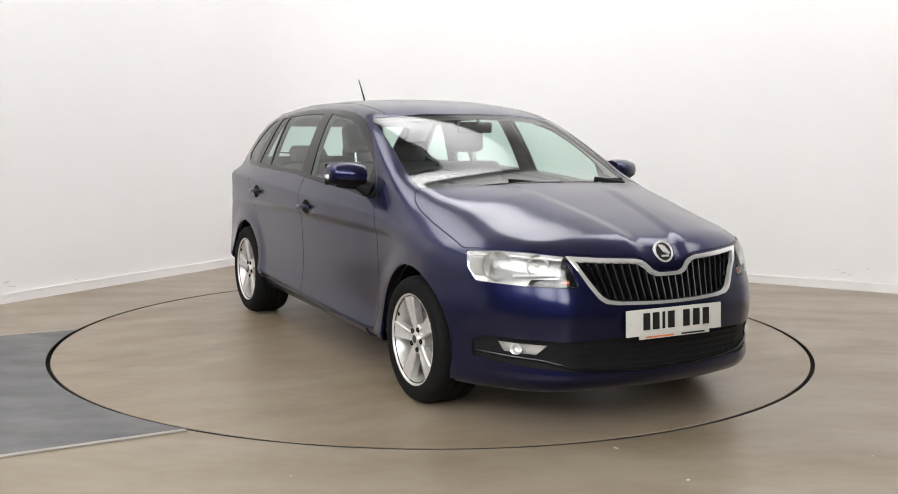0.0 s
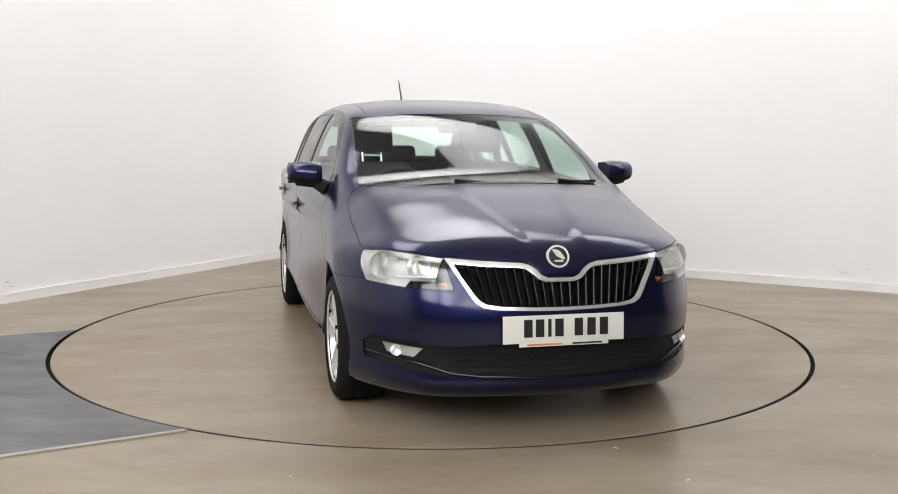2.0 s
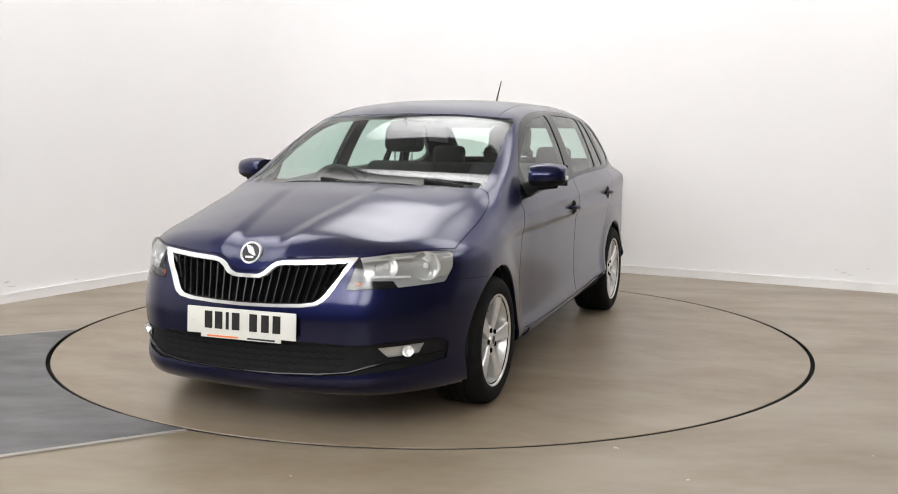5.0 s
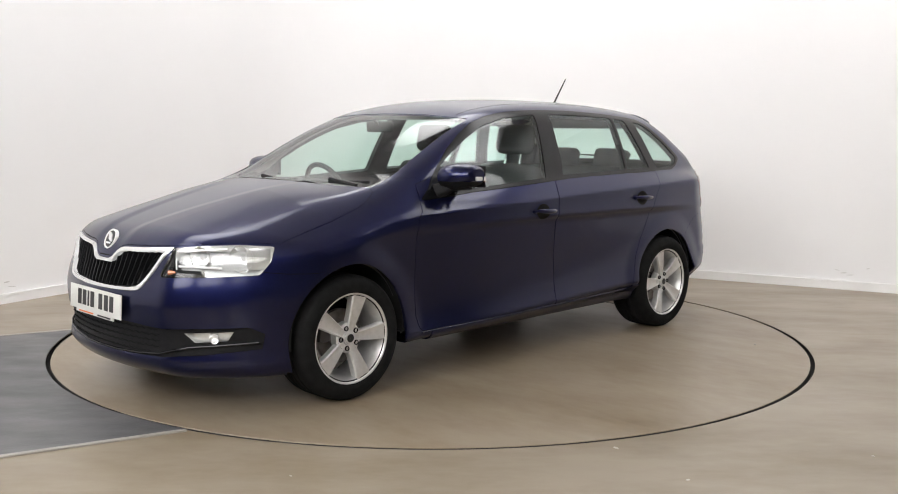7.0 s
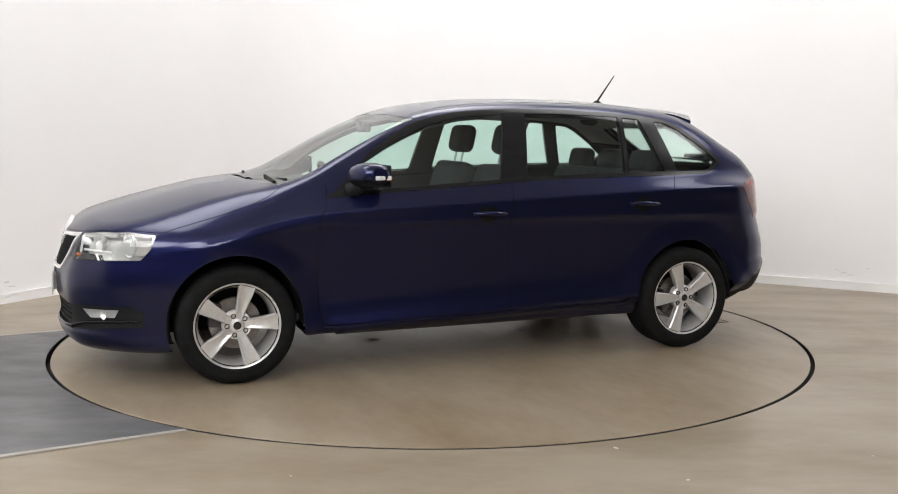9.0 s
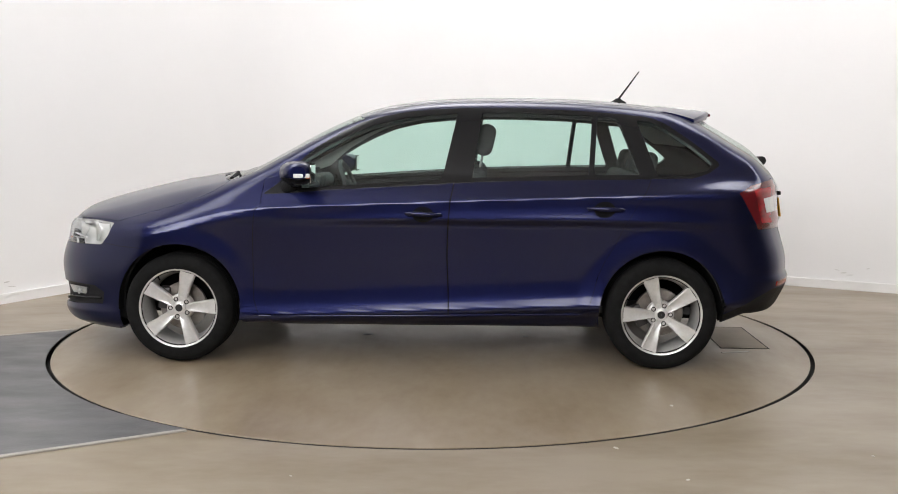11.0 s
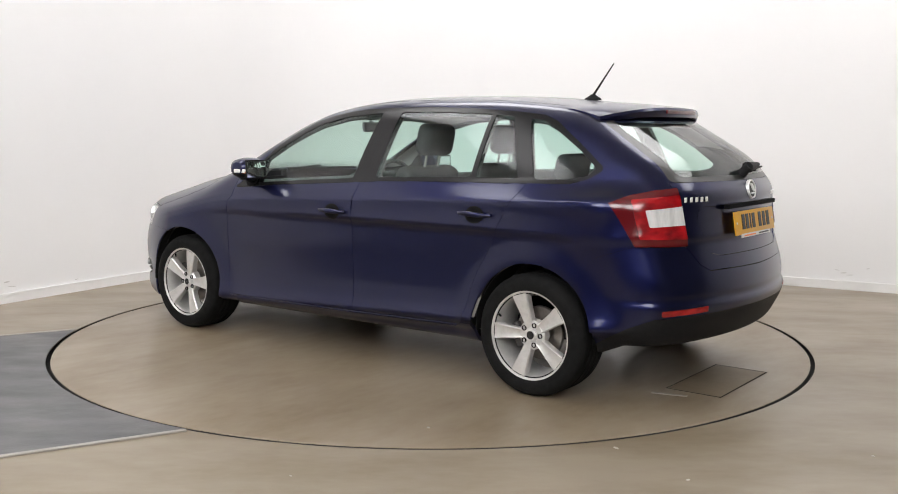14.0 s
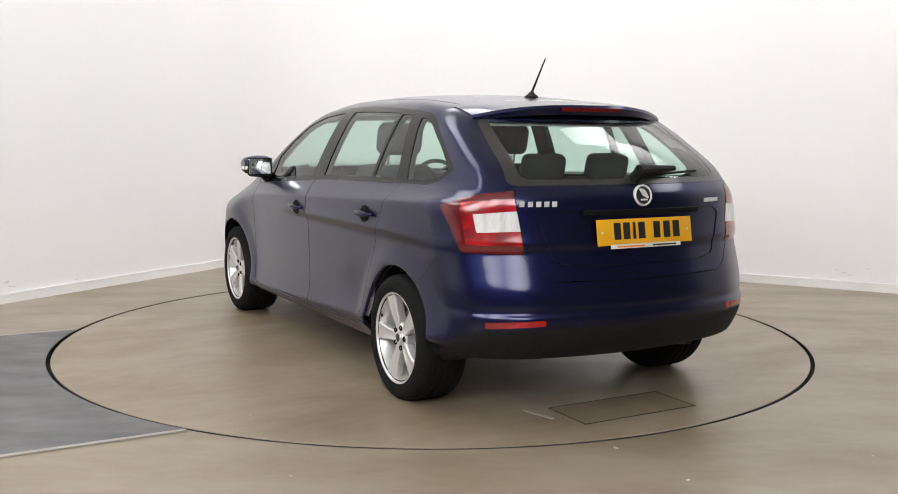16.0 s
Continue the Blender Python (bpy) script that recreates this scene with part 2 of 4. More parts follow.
def build_walls():
    def wall(name, pts, label, mat=WALL, z0=0.0, z1=HEIGHT, thick=.12):
        bm = bmesh.new()
        vs = []
        for i, p in enumerate(pts):
            q = pts[min(i + 1, len(pts) - 1)] - pts[max(i - 1, 0)]
            n = Vector((q.y, -q.x, 0)).normalized()
            vs.append([bm.verts.new((p.x + n.x * t, p.y + n.y * t, z)) for t, z in ((0, z0), (0, z1), (thick, z1), (thick, z0))])
        for a, b in zip(vs, vs[1:]):
            for k in range(4):
                bm.faces.new((a[k], a[(k + 1) % 4], b[(k + 1) % 4], b[k]))
        bm.faces.new(vs[0])
        bm.faces.new(vs[-1][::-1])
        return thing(name, bm, mat, label, "wall", "structure")
    rc = 1.0
    bend = [room_point(rc - rc * math.sin(a), rc - rc * math.cos(a)) for a in np.linspace(math.pi / 2, 0, 11)]
    line = [room_point(0, ROOM_B), room_point(0, 6), *bend, room_point(6, 0), room_point(ROOM_A, 0)]
    wall("wall_backdrop", line[::-1], "smooth white painted wall with a rounded corner")
    # Unseen walls added to close the room, dark so the car's reflections darken.
    wall("wall_behind", [room_point(ROOM_A, ROOM_B), room_point(0, ROOM_B)][::-1], "unseen dark grey wall added to close the room and darken reflections", GREY_WALL)
    wall("wall_side", [room_point(ROOM_A, 0), room_point(ROOM_A, ROOM_B)][::-1], "unseen dark grey wall added to close the room and darken reflections", GREY_WALL)
    # faint scuffs low on the walls
    back = bpy.data.objects["wall_backdrop"]
    for along, z, w, h, first in ((3.18, .096, .03, .008, 1), (3.79, .154, .05, .010, 1), (3.75, .116, .07, .006, 1), (5.12, .136, .05, .008, 0), (5.17, .122, .06, .006, 0), (5.30, .183, .03, .006, 0), (5.07, .157, .04, .005, 0)):
        bm = bmesh.new()
        c = room_point(.001, along, z) if first else room_point(along, .001, z)
        d = TOWARD if first else ALONG
        bmesh.ops.create_icosphere(bm, subdivisions=2, radius=.5, matrix=Matrix.Translation(c) @ Matrix.Rotation(math.atan2(d.y, d.x), 4, "Z") @ Matrix.Rotation(.2 * math.sin(along * 40), 4, "Y") @ Matrix.Diagonal((w, .003, h, 1)))
        part("scuff_mark", bm, SCUFF, back, "faint grey scuff")
    # skirting with a thin rounded cap
    for z0, z1, d, name in ((0, .062, .016, "baseboard"), (.060, .073, .0185, "baseboard_cap")):
        bend = [room_point(d + (rc - d) - (rc - d) * math.sin(a), d + (rc - d) - (rc - d) * math.cos(a)) for a in np.linspace(math.pi / 2, 0, 11)]
        line = [room_point(d, ROOM_B - .1), room_point(d, 6), *bend, room_point(6, d), room_point(ROOM_A - .1, d)]
        wall(name, line[::-1], "white painted skirting along the wall", SKIRTING, z0, z1, d - .003)
    bm = bmesh.new()
    v = [bm.verts.new(room_point(x, y, z)) for z in (HEIGHT, HEIGHT + .1) for x, y in ((-.2, -.2), (ROOM_A + .2, -.2), (ROOM_A + .2, ROOM_B + .2), (-.2, ROOM_B + .2))]
    for f in ((0, 1, 2, 3), (7, 6, 5, 4), (0, 4, 5, 1), (1, 5, 6, 2), (2, 6, 7, 3), (3, 7, 4, 0)):
        bm.faces.new([v[i] for i in f])
    thing("ceiling", bm, CEILING, "plain white painted ceiling over the studio", "ceiling", "structure")


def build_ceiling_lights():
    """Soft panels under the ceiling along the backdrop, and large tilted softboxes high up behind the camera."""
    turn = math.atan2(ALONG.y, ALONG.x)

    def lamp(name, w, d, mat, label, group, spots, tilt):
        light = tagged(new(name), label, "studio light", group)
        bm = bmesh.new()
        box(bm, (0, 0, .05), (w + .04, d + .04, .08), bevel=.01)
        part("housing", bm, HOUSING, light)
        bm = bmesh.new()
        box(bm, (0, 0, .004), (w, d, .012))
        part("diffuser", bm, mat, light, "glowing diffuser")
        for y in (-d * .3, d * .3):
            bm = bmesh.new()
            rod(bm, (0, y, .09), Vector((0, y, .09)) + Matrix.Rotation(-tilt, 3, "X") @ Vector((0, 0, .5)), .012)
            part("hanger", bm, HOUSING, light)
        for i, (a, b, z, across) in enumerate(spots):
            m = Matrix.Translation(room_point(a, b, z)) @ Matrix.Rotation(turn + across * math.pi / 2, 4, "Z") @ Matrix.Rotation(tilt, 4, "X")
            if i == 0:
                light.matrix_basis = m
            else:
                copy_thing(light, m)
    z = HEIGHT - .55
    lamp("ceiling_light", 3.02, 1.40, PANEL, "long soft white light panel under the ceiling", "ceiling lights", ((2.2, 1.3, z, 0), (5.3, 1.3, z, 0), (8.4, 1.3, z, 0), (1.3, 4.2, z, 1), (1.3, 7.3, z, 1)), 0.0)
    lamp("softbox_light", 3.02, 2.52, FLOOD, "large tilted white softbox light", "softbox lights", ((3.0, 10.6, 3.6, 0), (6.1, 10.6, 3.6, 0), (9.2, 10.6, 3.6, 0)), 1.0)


build_floor()
build_floor_specks()
turntable = build_turntable()
build_ramp()
build_walls()
build_ceiling_lights()


# ---- the car's outer form: a signed field, x forward, y left, z up ----
def curve(*pts):
    """A smooth curve through (x, y) pairs."""
    px, py = np.array(pts, float).T
    sl = np.gradient(py, px)
    def at(v):
        v = np.clip(v, px[0], px[-1])
        i = np.clip(np.searchsorted(px, v) - 1, 0, len(px) - 2)
        h = px[i + 1] - px[i]
        s = (v - px[i]) / h
        return ((1 + 2 * s) * (1 - s) ** 2 * py[i] + s * (1 - s) ** 2 * h * sl[i]
                + s * s * (3 - 2 * s) * py[i + 1] + s * s * (s - 1) * h * sl[i + 1])
    return at


def smax(a, b, k):
    h = np.maximum(k - np.abs(a - b), 0) / k
    return np.maximum(a, b) + h * h * k / 4


PLAN = curve((-2.15, .80), (-1.9, .822), (-1.6, .842), (-1.3, .853), (-.8, .853), (0, .853), (.3, .850), (.6, .842), (.85, .834), (1.0, .835), (1.3, .851), (1.6, .84), (1.9, .80), (2.2, .75))
SECTION = curve((-.75, -.10), (-.68, -.070), (-.64, -.045), (-.612, -.014), (-.597, -.002), (-.583, .0), (-.565, -.004), (-.53, -.012), (-.47, -.019), (-.36, -.021), (-.25, -.017), (-.12, -.011), (-.05, -.006), (-.012, -.001), (0.0, 0.0), (.012, -.005), (.03, -.014), (.10, -.045), (.16, -.075), (.25, -.11), (.5, -.23))
HOOD = curve((.5, 1.03), (.9, 1.025), (1.1, 1.015), (1.25, .998), (1.4, .972), (1.6, .925), (1.8, .873), (1.95, .826), (2.05, .785), (2.2, .70), (2.4, .58))
DROP = curve((.5, .03), (1.0, .035), (1.2, .07), (1.5, .105), (1.8, .11), (2.2, .08))
NOSE = curve((.05, 1.95), (.15, 2.05), (.19, 2.107), (.225, 2.133), (.25, 2.139), (.28, 2.135), (.31, 2.132), (.34, 2.133), (.42, 2.145), (.5, 2.15), (.56, 2.14), (.65, 2.11), (.72, 2.092), (.8, 2.07), (.95, 2.02), (1.2, 1.95))
TAIL = curve((.1, 1.86), (.22, 1.94), (.3, 2.04), (.38, 2.09), (.45, 2.118), (.490, 2.119), (.507, 2.111), (.54, 2.110), (.60, 2.103), (.68, 2.079), (.76, 2.055), (.84, 2.038), (.92, 2.03), (1.0, 2.02), (1.06, 1.99), (1.2, 1.90))
ROOF = curve((-2.2, 1.29), (-1.7, 1.365), (-1.5, 1.392), (-1.3, 1.418), (-1.0, 1.447), (-.6, 1.460), (-.3, 1.458), (-.05, 1.446), (.12, 1.425), (.3, 1.392), (.5, 1.34), (.9, 1.2))
CABIN = curve((.8, .855), (.95, .81), (1.0, .795), (1.1, .760), (1.2, .717), (1.3, .667), (1.37, .625), (1.45, .57), (1.6, .45))
CABIN_PLAN = curve((-2.2, -.20), (-1.9, -.115), (-1.6, -.055), (-1.3, -.02), (-1.0, -.004), (-.5, 0), (.2, -.008), (.5, -.03), (.8, -.045), (1.1, -.065), (1.3, -.1))


SHOULDER = curve((-2.2, .982), (-1, .929), (0, .885), (.6, .858), (.85, .842), (1.0, .825), (1.2, .785), (1.5, .725), (1.9, .68), (2.2, .66))
WING = curve((.6, 0), (.8, .06), (1.0, .22), (1.25, .45), (1.6, .6), (2.2, .6))


def body_field(x, y, z):
    """Negative inside the car's body."""
    y = np.abs(y)
    rise = z - SHOULDER(x)
    w = np.clip((x - .75) / .3, 0, 1)
    section = SECTION(rise) * (1 - w) + (SECTION(rise - .035) + SECTION(rise) + SECTION(rise + .035)) * w / 3
    side = y - (PLAN(x) + section - WING(x) * np.where(rise > .06, rise, np.maximum(rise + .06, 0) ** 2 / .24))
    k = np.clip((y - .23 + .15 * np.clip((x - 1.1) / .9, 0, 1)) / .08, 0, 1)
    ridge = .009 * k * k * (3 - 2 * k) * np.clip((x - 1.15) * 4, 0, 1)
    top = z - (HOOD(x) - DROP(x) * (y / .72) ** 2.4 + ridge * np.clip(1.6 - y / .45, 0, 1))
    front = x - (NOSE(z) - .30 * y ** 2 - 2.2 * np.maximum(0, y - .45) ** 2)
    rear = -x - (TAIL(z) - .28 * y ** 2 - .8 * np.maximum(0, y - .5) ** 2)
    for cx, reach in ((1.301, .125), (-1.301, .13)):
        f = np.clip((np.hypot(x - cx, z - .303) - .34) / reach, 0, 1)
        side = side - .011 * (1 - f * f * (3 - 2 * f))
    low = smax(side, front * .9, .10)
    low = smax(low, rear * .9, .12)
    low = smax(low, top, .09)
    low = smax(low, .17 + .125 * np.clip((-x - 1.45) / .3, 0, 1) + .052 * np.clip((1.06 - np.abs(x)) / .08, 0, 1) - z, .03)
    cab = y - (CABIN(z) + CABIN_PLAN(x))
    cab = smax(cab, z - (ROOF(x) - .05 * (y / .6) ** 2.6), .085)
    cab = smax(cab, .482 * (x + .13 * (y / .7) ** 2) + .876 * z - 1.398, .07)
    cab = smax(cab, -.495 * (x - .197 * (y / .6) ** 2) + .869 * z - 1.967, .05)
    cab = smax(cab, rear, .06)
    cab = smax(cab, .8 - z, .02)
    d = np.maximum(.055 - np.abs(low - cab), 0) / .055
    return np.minimum(low, cab) - d * d * .055 / 4


# ---- the body's skin: a fine sheet on the field, cut along the panel lines ----
def field_normal(p):
    h = 2e-3
    x, y, z = p.T
    g = np.stack([body_field(x + h, y, z) - body_field(x - h, y, z), body_field(x, y + h, z) - body_field(x, y - h, z), body_field(x, y, z + h) - body_field(x, y, z - h)], 1)
    return g / np.maximum(np.linalg.norm(g, axis=1), 1e-9)[:, None]


def half_skin():
    """The left half of the skin as a bmesh: a box's sheet drawn in onto the field."""
    xs, ys, zs = np.linspace(-2.4, 2.4, 210), np.linspace(0, 1.05, 30), np.linspace(-.2, 1.6, 128)
    index, pts, quads = {}, [], []
    def vid(p):
        k = tuple(np.round(p, 5))
        if k not in index:
            index[k] = len(pts)
            pts.append(p)
        return index[k]
    def sheet(us, vs, place):
        for i in range(len(us) - 1):
            for j in range(len(vs) - 1):
                quads.append([vid(place(us[a], vs[b])) for a, b in ((i, j), (i + 1, j), (i + 1, j + 1), (i, j + 1))])
    sheet(xs, zs, lambda u, v: (u, 1.05, v))
    sheet(xs, ys, lambda u, v: (u, v, 1.6))
    sheet(ys, zs, lambda u, v: (2.4, u, v))
    sheet(ys, zs, lambda u, v: (-2.4, u, v))
    p = np.array(pts)
    o = np.stack([np.clip(p[:, 0], -1.35, 1.35), np.zeros(len(p)), np.full(len(p), .55)], 1)
    d = p - o
    d /= np.linalg.norm(d, axis=1)[:, None]
    lo, hi = np.full(len(p), .05), np.full(len(p), 2.2)
    for _ in range(36):
        mid = (lo + hi) / 2
        q = o + d * mid[:, None]
        out = body_field(*q.T) > 0
        hi, lo = np.where(out, mid, hi), np.where(out, lo, mid)
    q = o + d * lo[:, None]
    bm = bmesh.new()
    vs = [bm.verts.new(v) for v in q]
    for f in quads:
        ids = list(dict.fromkeys(f))
        if len(ids) > 2:
            bm.faces.new([vs[i] for i in ids])
    bmesh.ops.recalc_face_normals(bm, faces=bm.faces)
    return bm


def flat(axes):
    """The two directions of a drawing plane: s side, f front, t top, d front corner, e rear corner."""
    k = math.sqrt(.5)
    return {"s": (Vector((1, 0, 0)), Vector((0, 0, 1))), "f": (Vector((0, 1, 0)), Vector((0, 0, 1))), "t": (Vector((1, 0, 0)), Vector((0, 1, 0))),
            "d": (Vector((-k, k, 0)), Vector((0, 0, 1))), "e": (Vector((k, k, 0)), Vector((0, 0, 1)))}[axes]


def rounded(poly, r=.02, n=4):
    """The polygon with its corners rounded."""
    out = []
    for i, p in enumerate(poly):
        a, b, c = Vector(poly[i - 1]), Vector(p), Vector(poly[(i + 1) % len(poly)])
        u, v = (a - b), (c - b)
        k = min(r, u.length * .45, v.length * .45)
        s, e = b + u.normalized() * k, b + v.normalized() * k
        for j in range(n + 1):
            t = j / n
            out.append(tuple((1 - t) ** 2 * s + 2 * t * (1 - t) * b + t * t * e))
    return out


def inside(poly, u, v):
    hit = False
    for (x0, y0), (x1, y1) in zip(poly, poly[1:] + poly[:1]):
        if (y0 > v) != (y1 > v) and u < (x1 - x0) * (v - y0) / (y1 - y0) + x0:
            hit = not hit
    return hit


def cut(bm, line, axes, where, closed=True):
    """Cuts the faces that pass where() along the line drawn on the plane."""
    U, V = flat(axes)
    N = U.cross(V)
    us, vs = [p[0] for p in line], [p[1] for p in line]
    lim = (min(us) - .05, max(us) + .05, min(vs) - .05, max(vs) + .05)
    cands = {}
    def span(f):
        a = [v.co.dot(U) for v in f.verts]
        b = [v.co.dot(V) for v in f.verts]
        return min(a), max(a), min(b), max(b)
    for f in bm.faces:
        c = f.calc_center_median()
        if lim[0] < c.dot(U) < lim[1] and lim[2] < c.dot(V) < lim[3] and where(c, f.normal):
            cands[f] = span(f)
    pairs = list(zip(line, line[1:] + line[:1])) if closed else list(zip(line, line[1:]))
    for (u0, v0), (u1, v1) in pairs:
        e = Vector((u1 - u0, v1 - v0))
        if e.length < 1e-5:
            continue
        a0, a1, b0, b1 = min(u0, u1) - 1e-4, max(u0, u1) + 1e-4, min(v0, v1) - 1e-4, max(v0, v1) + 1e-4
        sel = [f for f, s in cands.items() if f.is_valid and s[1] > a0 and s[0] < a1 and s[3] > b0 and s[2] < b1]
        if not sel:
            continue
        geom = set(sel)
        for f in sel:
            geom.update(f.edges)
            geom.update(f.verts)
        r = bmesh.ops.bisect_plane(bm, geom=list(geom), dist=1e-5, plane_co=U * u0 + V * v0, plane_no=U * e.y - V * e.x)
        for f in sel:
            cands.pop(f, None)
        for g in [*r["geom"], *sel]:
            if isinstance(g, bmesh.types.BMFace) and g.is_valid:
                cands[g] = span(g)


def oval(cx, cz, rx, rz, n=40):
    return [(cx + rx * math.cos(2 * math.pi * i / n), cz + rz * math.sin(2 * math.pi * i / n)) for i in range(n)]


ARCH_F, ARCH_R = oval(1.301, .305, .338, .345, 56), oval(-1.301, .302, .334, .342, 56)
WINDOW_BAND = rounded([(.835, .922), (.765, .972), (.68, 1.067), (.562, 1.172), (.442, 1.246), (.322, 1.307), (.198, 1.343), (.073, 1.366), (-.084, 1.381), (-.242, 1.388), (-.554, 1.390), (-.863, 1.377), (-1.107, 1.359), (-1.235, 1.345), (-1.318, 1.314), (-1.465, 1.213), (-1.60, 1.108), (-1.603, 1.087), (-1.545, 1.048), (-1.461, 1.022), (-1.22, 1.018), (-.72, 1.010), (-.354, 1.0), (.2, .966), (.48, .950), (.67, .933)], .02, 3)
GLASS_F = rounded([(.635, .955), (.635, 1.092), (.497, 1.177), (.375, 1.240), (.254, 1.294), (.068, 1.338), (-.205, 1.362), (-.126, 1.006), (.2, .986)], .012, 3)
GLASS_R = rounded([(-.335, 1.364), (-.55, 1.364), (-.932, 1.352), (-.905, 1.036), (-.285, 1.016)], .012, 3)
GLASS_FIXED = rounded([(-.957, 1.348), (-1.068, 1.339), (-1.178, 1.040), (-.932, 1.036)], .012, 3)
GLASS_Q = rounded([(-1.167, 1.327), (-1.242, 1.320), (-1.316, 1.284), (-1.464, 1.187), (-1.572, 1.098), (-1.536, 1.062), (-1.446, 1.042), (-1.267, 1.038)], .012, 3)
DOOR_F = [(.835, 1.0), (.848, .868), (.877, .838), (.891, .728), (.893, .571), (.890, .350), (.872, .29), (.845, .268), (-.166, .284), (-.166, .363), (-.157, .592), (-.160, .746), (-.172, .899), (-.192, .995), (-.25, 1.1), (.5, 1.1)]
DOOR_R = [(-.25, 1.1), (-.192, .995), (-.172, .899), (-.160, .746), (-.157, .592), (-.166, .363), (-.166, .284), (-.86, .296), (-.905, .315), (-.935, .40), (-.96, .50), (-1.0, .59), (-1.05, .671), (-1.092, .762), (-1.161, .883), (-1.222, .985), (-1.25, 1.05), (-1.2, 1.1)]
SIDE_OUT = [(1.74, .645), (1.64, .632), (1.50, .625)]
BUMPER_R_LINE = [(-1.80, .755), (-1.64, .70), (-1.53, .60)]


def diag(axes, pts):
    U, V = flat(axes)
    return [(Vector(p).dot(U), p[2]) for p in pts]


HEADLAMP = rounded(diag("d", [(1.676, .758, .754), (1.80, .675, .765), (1.91, .58, .762), (2.0, .463, .749), (2.062, .437, .622), (2.01, .54, .625), (1.95, .60, .626), (1.745, .748, .633), (1.695, .762, .69)]), .012, 3)
LAMP_DARK = [(-1.2, .8), (-1.082, .8), (-1.070, .658), (-.955, .654), (-.93, .62), (-.93, .58), (-1.2, .58)]
TAILLAMP = rounded(diag("e", [(-1.683, .812, .95), (-1.77, .755, .985), (-1.85, .69, 1.006), (-1.945, .616, 1.017), (-1.955, .548, .752), (-1.80, .77, .755), (-1.75, .80, .86)]), .01, 3)
TAIL_C = rounded(diag("e", [(-1.775, .765, .965), (-1.95, .61, .985), (-1.96, .555, .785), (-1.815, .755, .79)]), .012, 3)
TAIL_WHITE = rounded(diag("e", [(-1.834, .736, .918), (-1.96, .60, .934), (-1.97, .55, .85), (-1.86, .735, .842)]), .006, 3)
GRILLE_OUT = [(-.02, .670), (.055, .671), (.082, .682), (.108, .708), (.13, .722), (.165, .730), (.322, .738), (.466, .748), (.43, .69), (.376, .602), (.355, .574), (.325, .556), (.267, .548), (.13, .543), (-.02, .541)]
GRILLE_IN = [(-.02, .655), (.062, .656), (.092, .668), (.118, .694), (.14, .708), (.17, .715), (.322, .722), (.436, .731), (.412, .685), (.360, .606), (.342, .584), (.318, .570), (.262, .562), (.13, .557), (-.02, .555)]
LOWER = [(-.02, .408), (.30, .405), (.41, .398), (.49, .396), (.60, .402), (.735, .402), (.762, .37), (.755, .305), (.62, .286), (.54, .280), (.47, .271), (.33, .268), (.15, .262), (-.02, .262)]
FOG = [(.560, .382), (.700, .386), (.683, .346), (.592, .340)]
HOOD_FRONT = [(-.02, .683), (.055, .684), (.085, .695), (.108, .72), (.13, .733), (.165, .741), (.322, .748), (.46, .756), (.58, .766), (.67, .769), (.72, .765), (.80, .755)]
HOOD_SIDE = [(1.19, -.02), (1.17, .3), (1.11, .52), (1.05, .66), (1.065, .70), (1.12, .728), (1.2, .742), (1.35, .750), (1.5, .750), (1.62, .752), (1.70, .75), (1.75, .72)]
HOOD_AREA = HOOD_SIDE + [(2.4, .72), (2.4, -.02)]
WINDSCREEN = rounded([(-.66, .975), (.66, .975), (.655, 1.03), (.645, 1.09), (.597, 1.333), (.3, 1.356), (-.02, 1.362), (-.3, 1.36), (-.6, 1.33)], .02, 3)
REAR_GLASS = rounded([(-.6, 1.040), (.605, 1.040), (.575, 1.186), (.535, 1.318), (-.53, 1.318)], .03, 4)
REAR_CLEAR = rounded([(-.55, 1.062), (.55, 1.062), (.522, 1.19), (.49, 1.33), (-.49, 1.33)], .05, 4)
TAILGATE = [(-.02, 1.040), (.612, 1.040), (.615, 1.01), (.578, .757), (.515, .667), (.456, .637), (-.02, .632)]
RECESS = rounded([(-.46, .925), (.46, .925), (.50, .90), (.44, .72), (.35, .70), (-.46, .70)], .02, 3)
BLACK_LOW = [(-1.56, .25), (-1.70, .335), (-1.8, .39), (-1.9, .432), (-2.2, .455)]
REFLECTOR_LOW = rounded(diag("e", [(-1.925, .722, .470), (-2.05, .505, .481), (-2.05, .505, .457), (-1.925, .722, .445)]), .004, 2)


def left_side(c, n):
    return c.y > .35 and n.y > .25


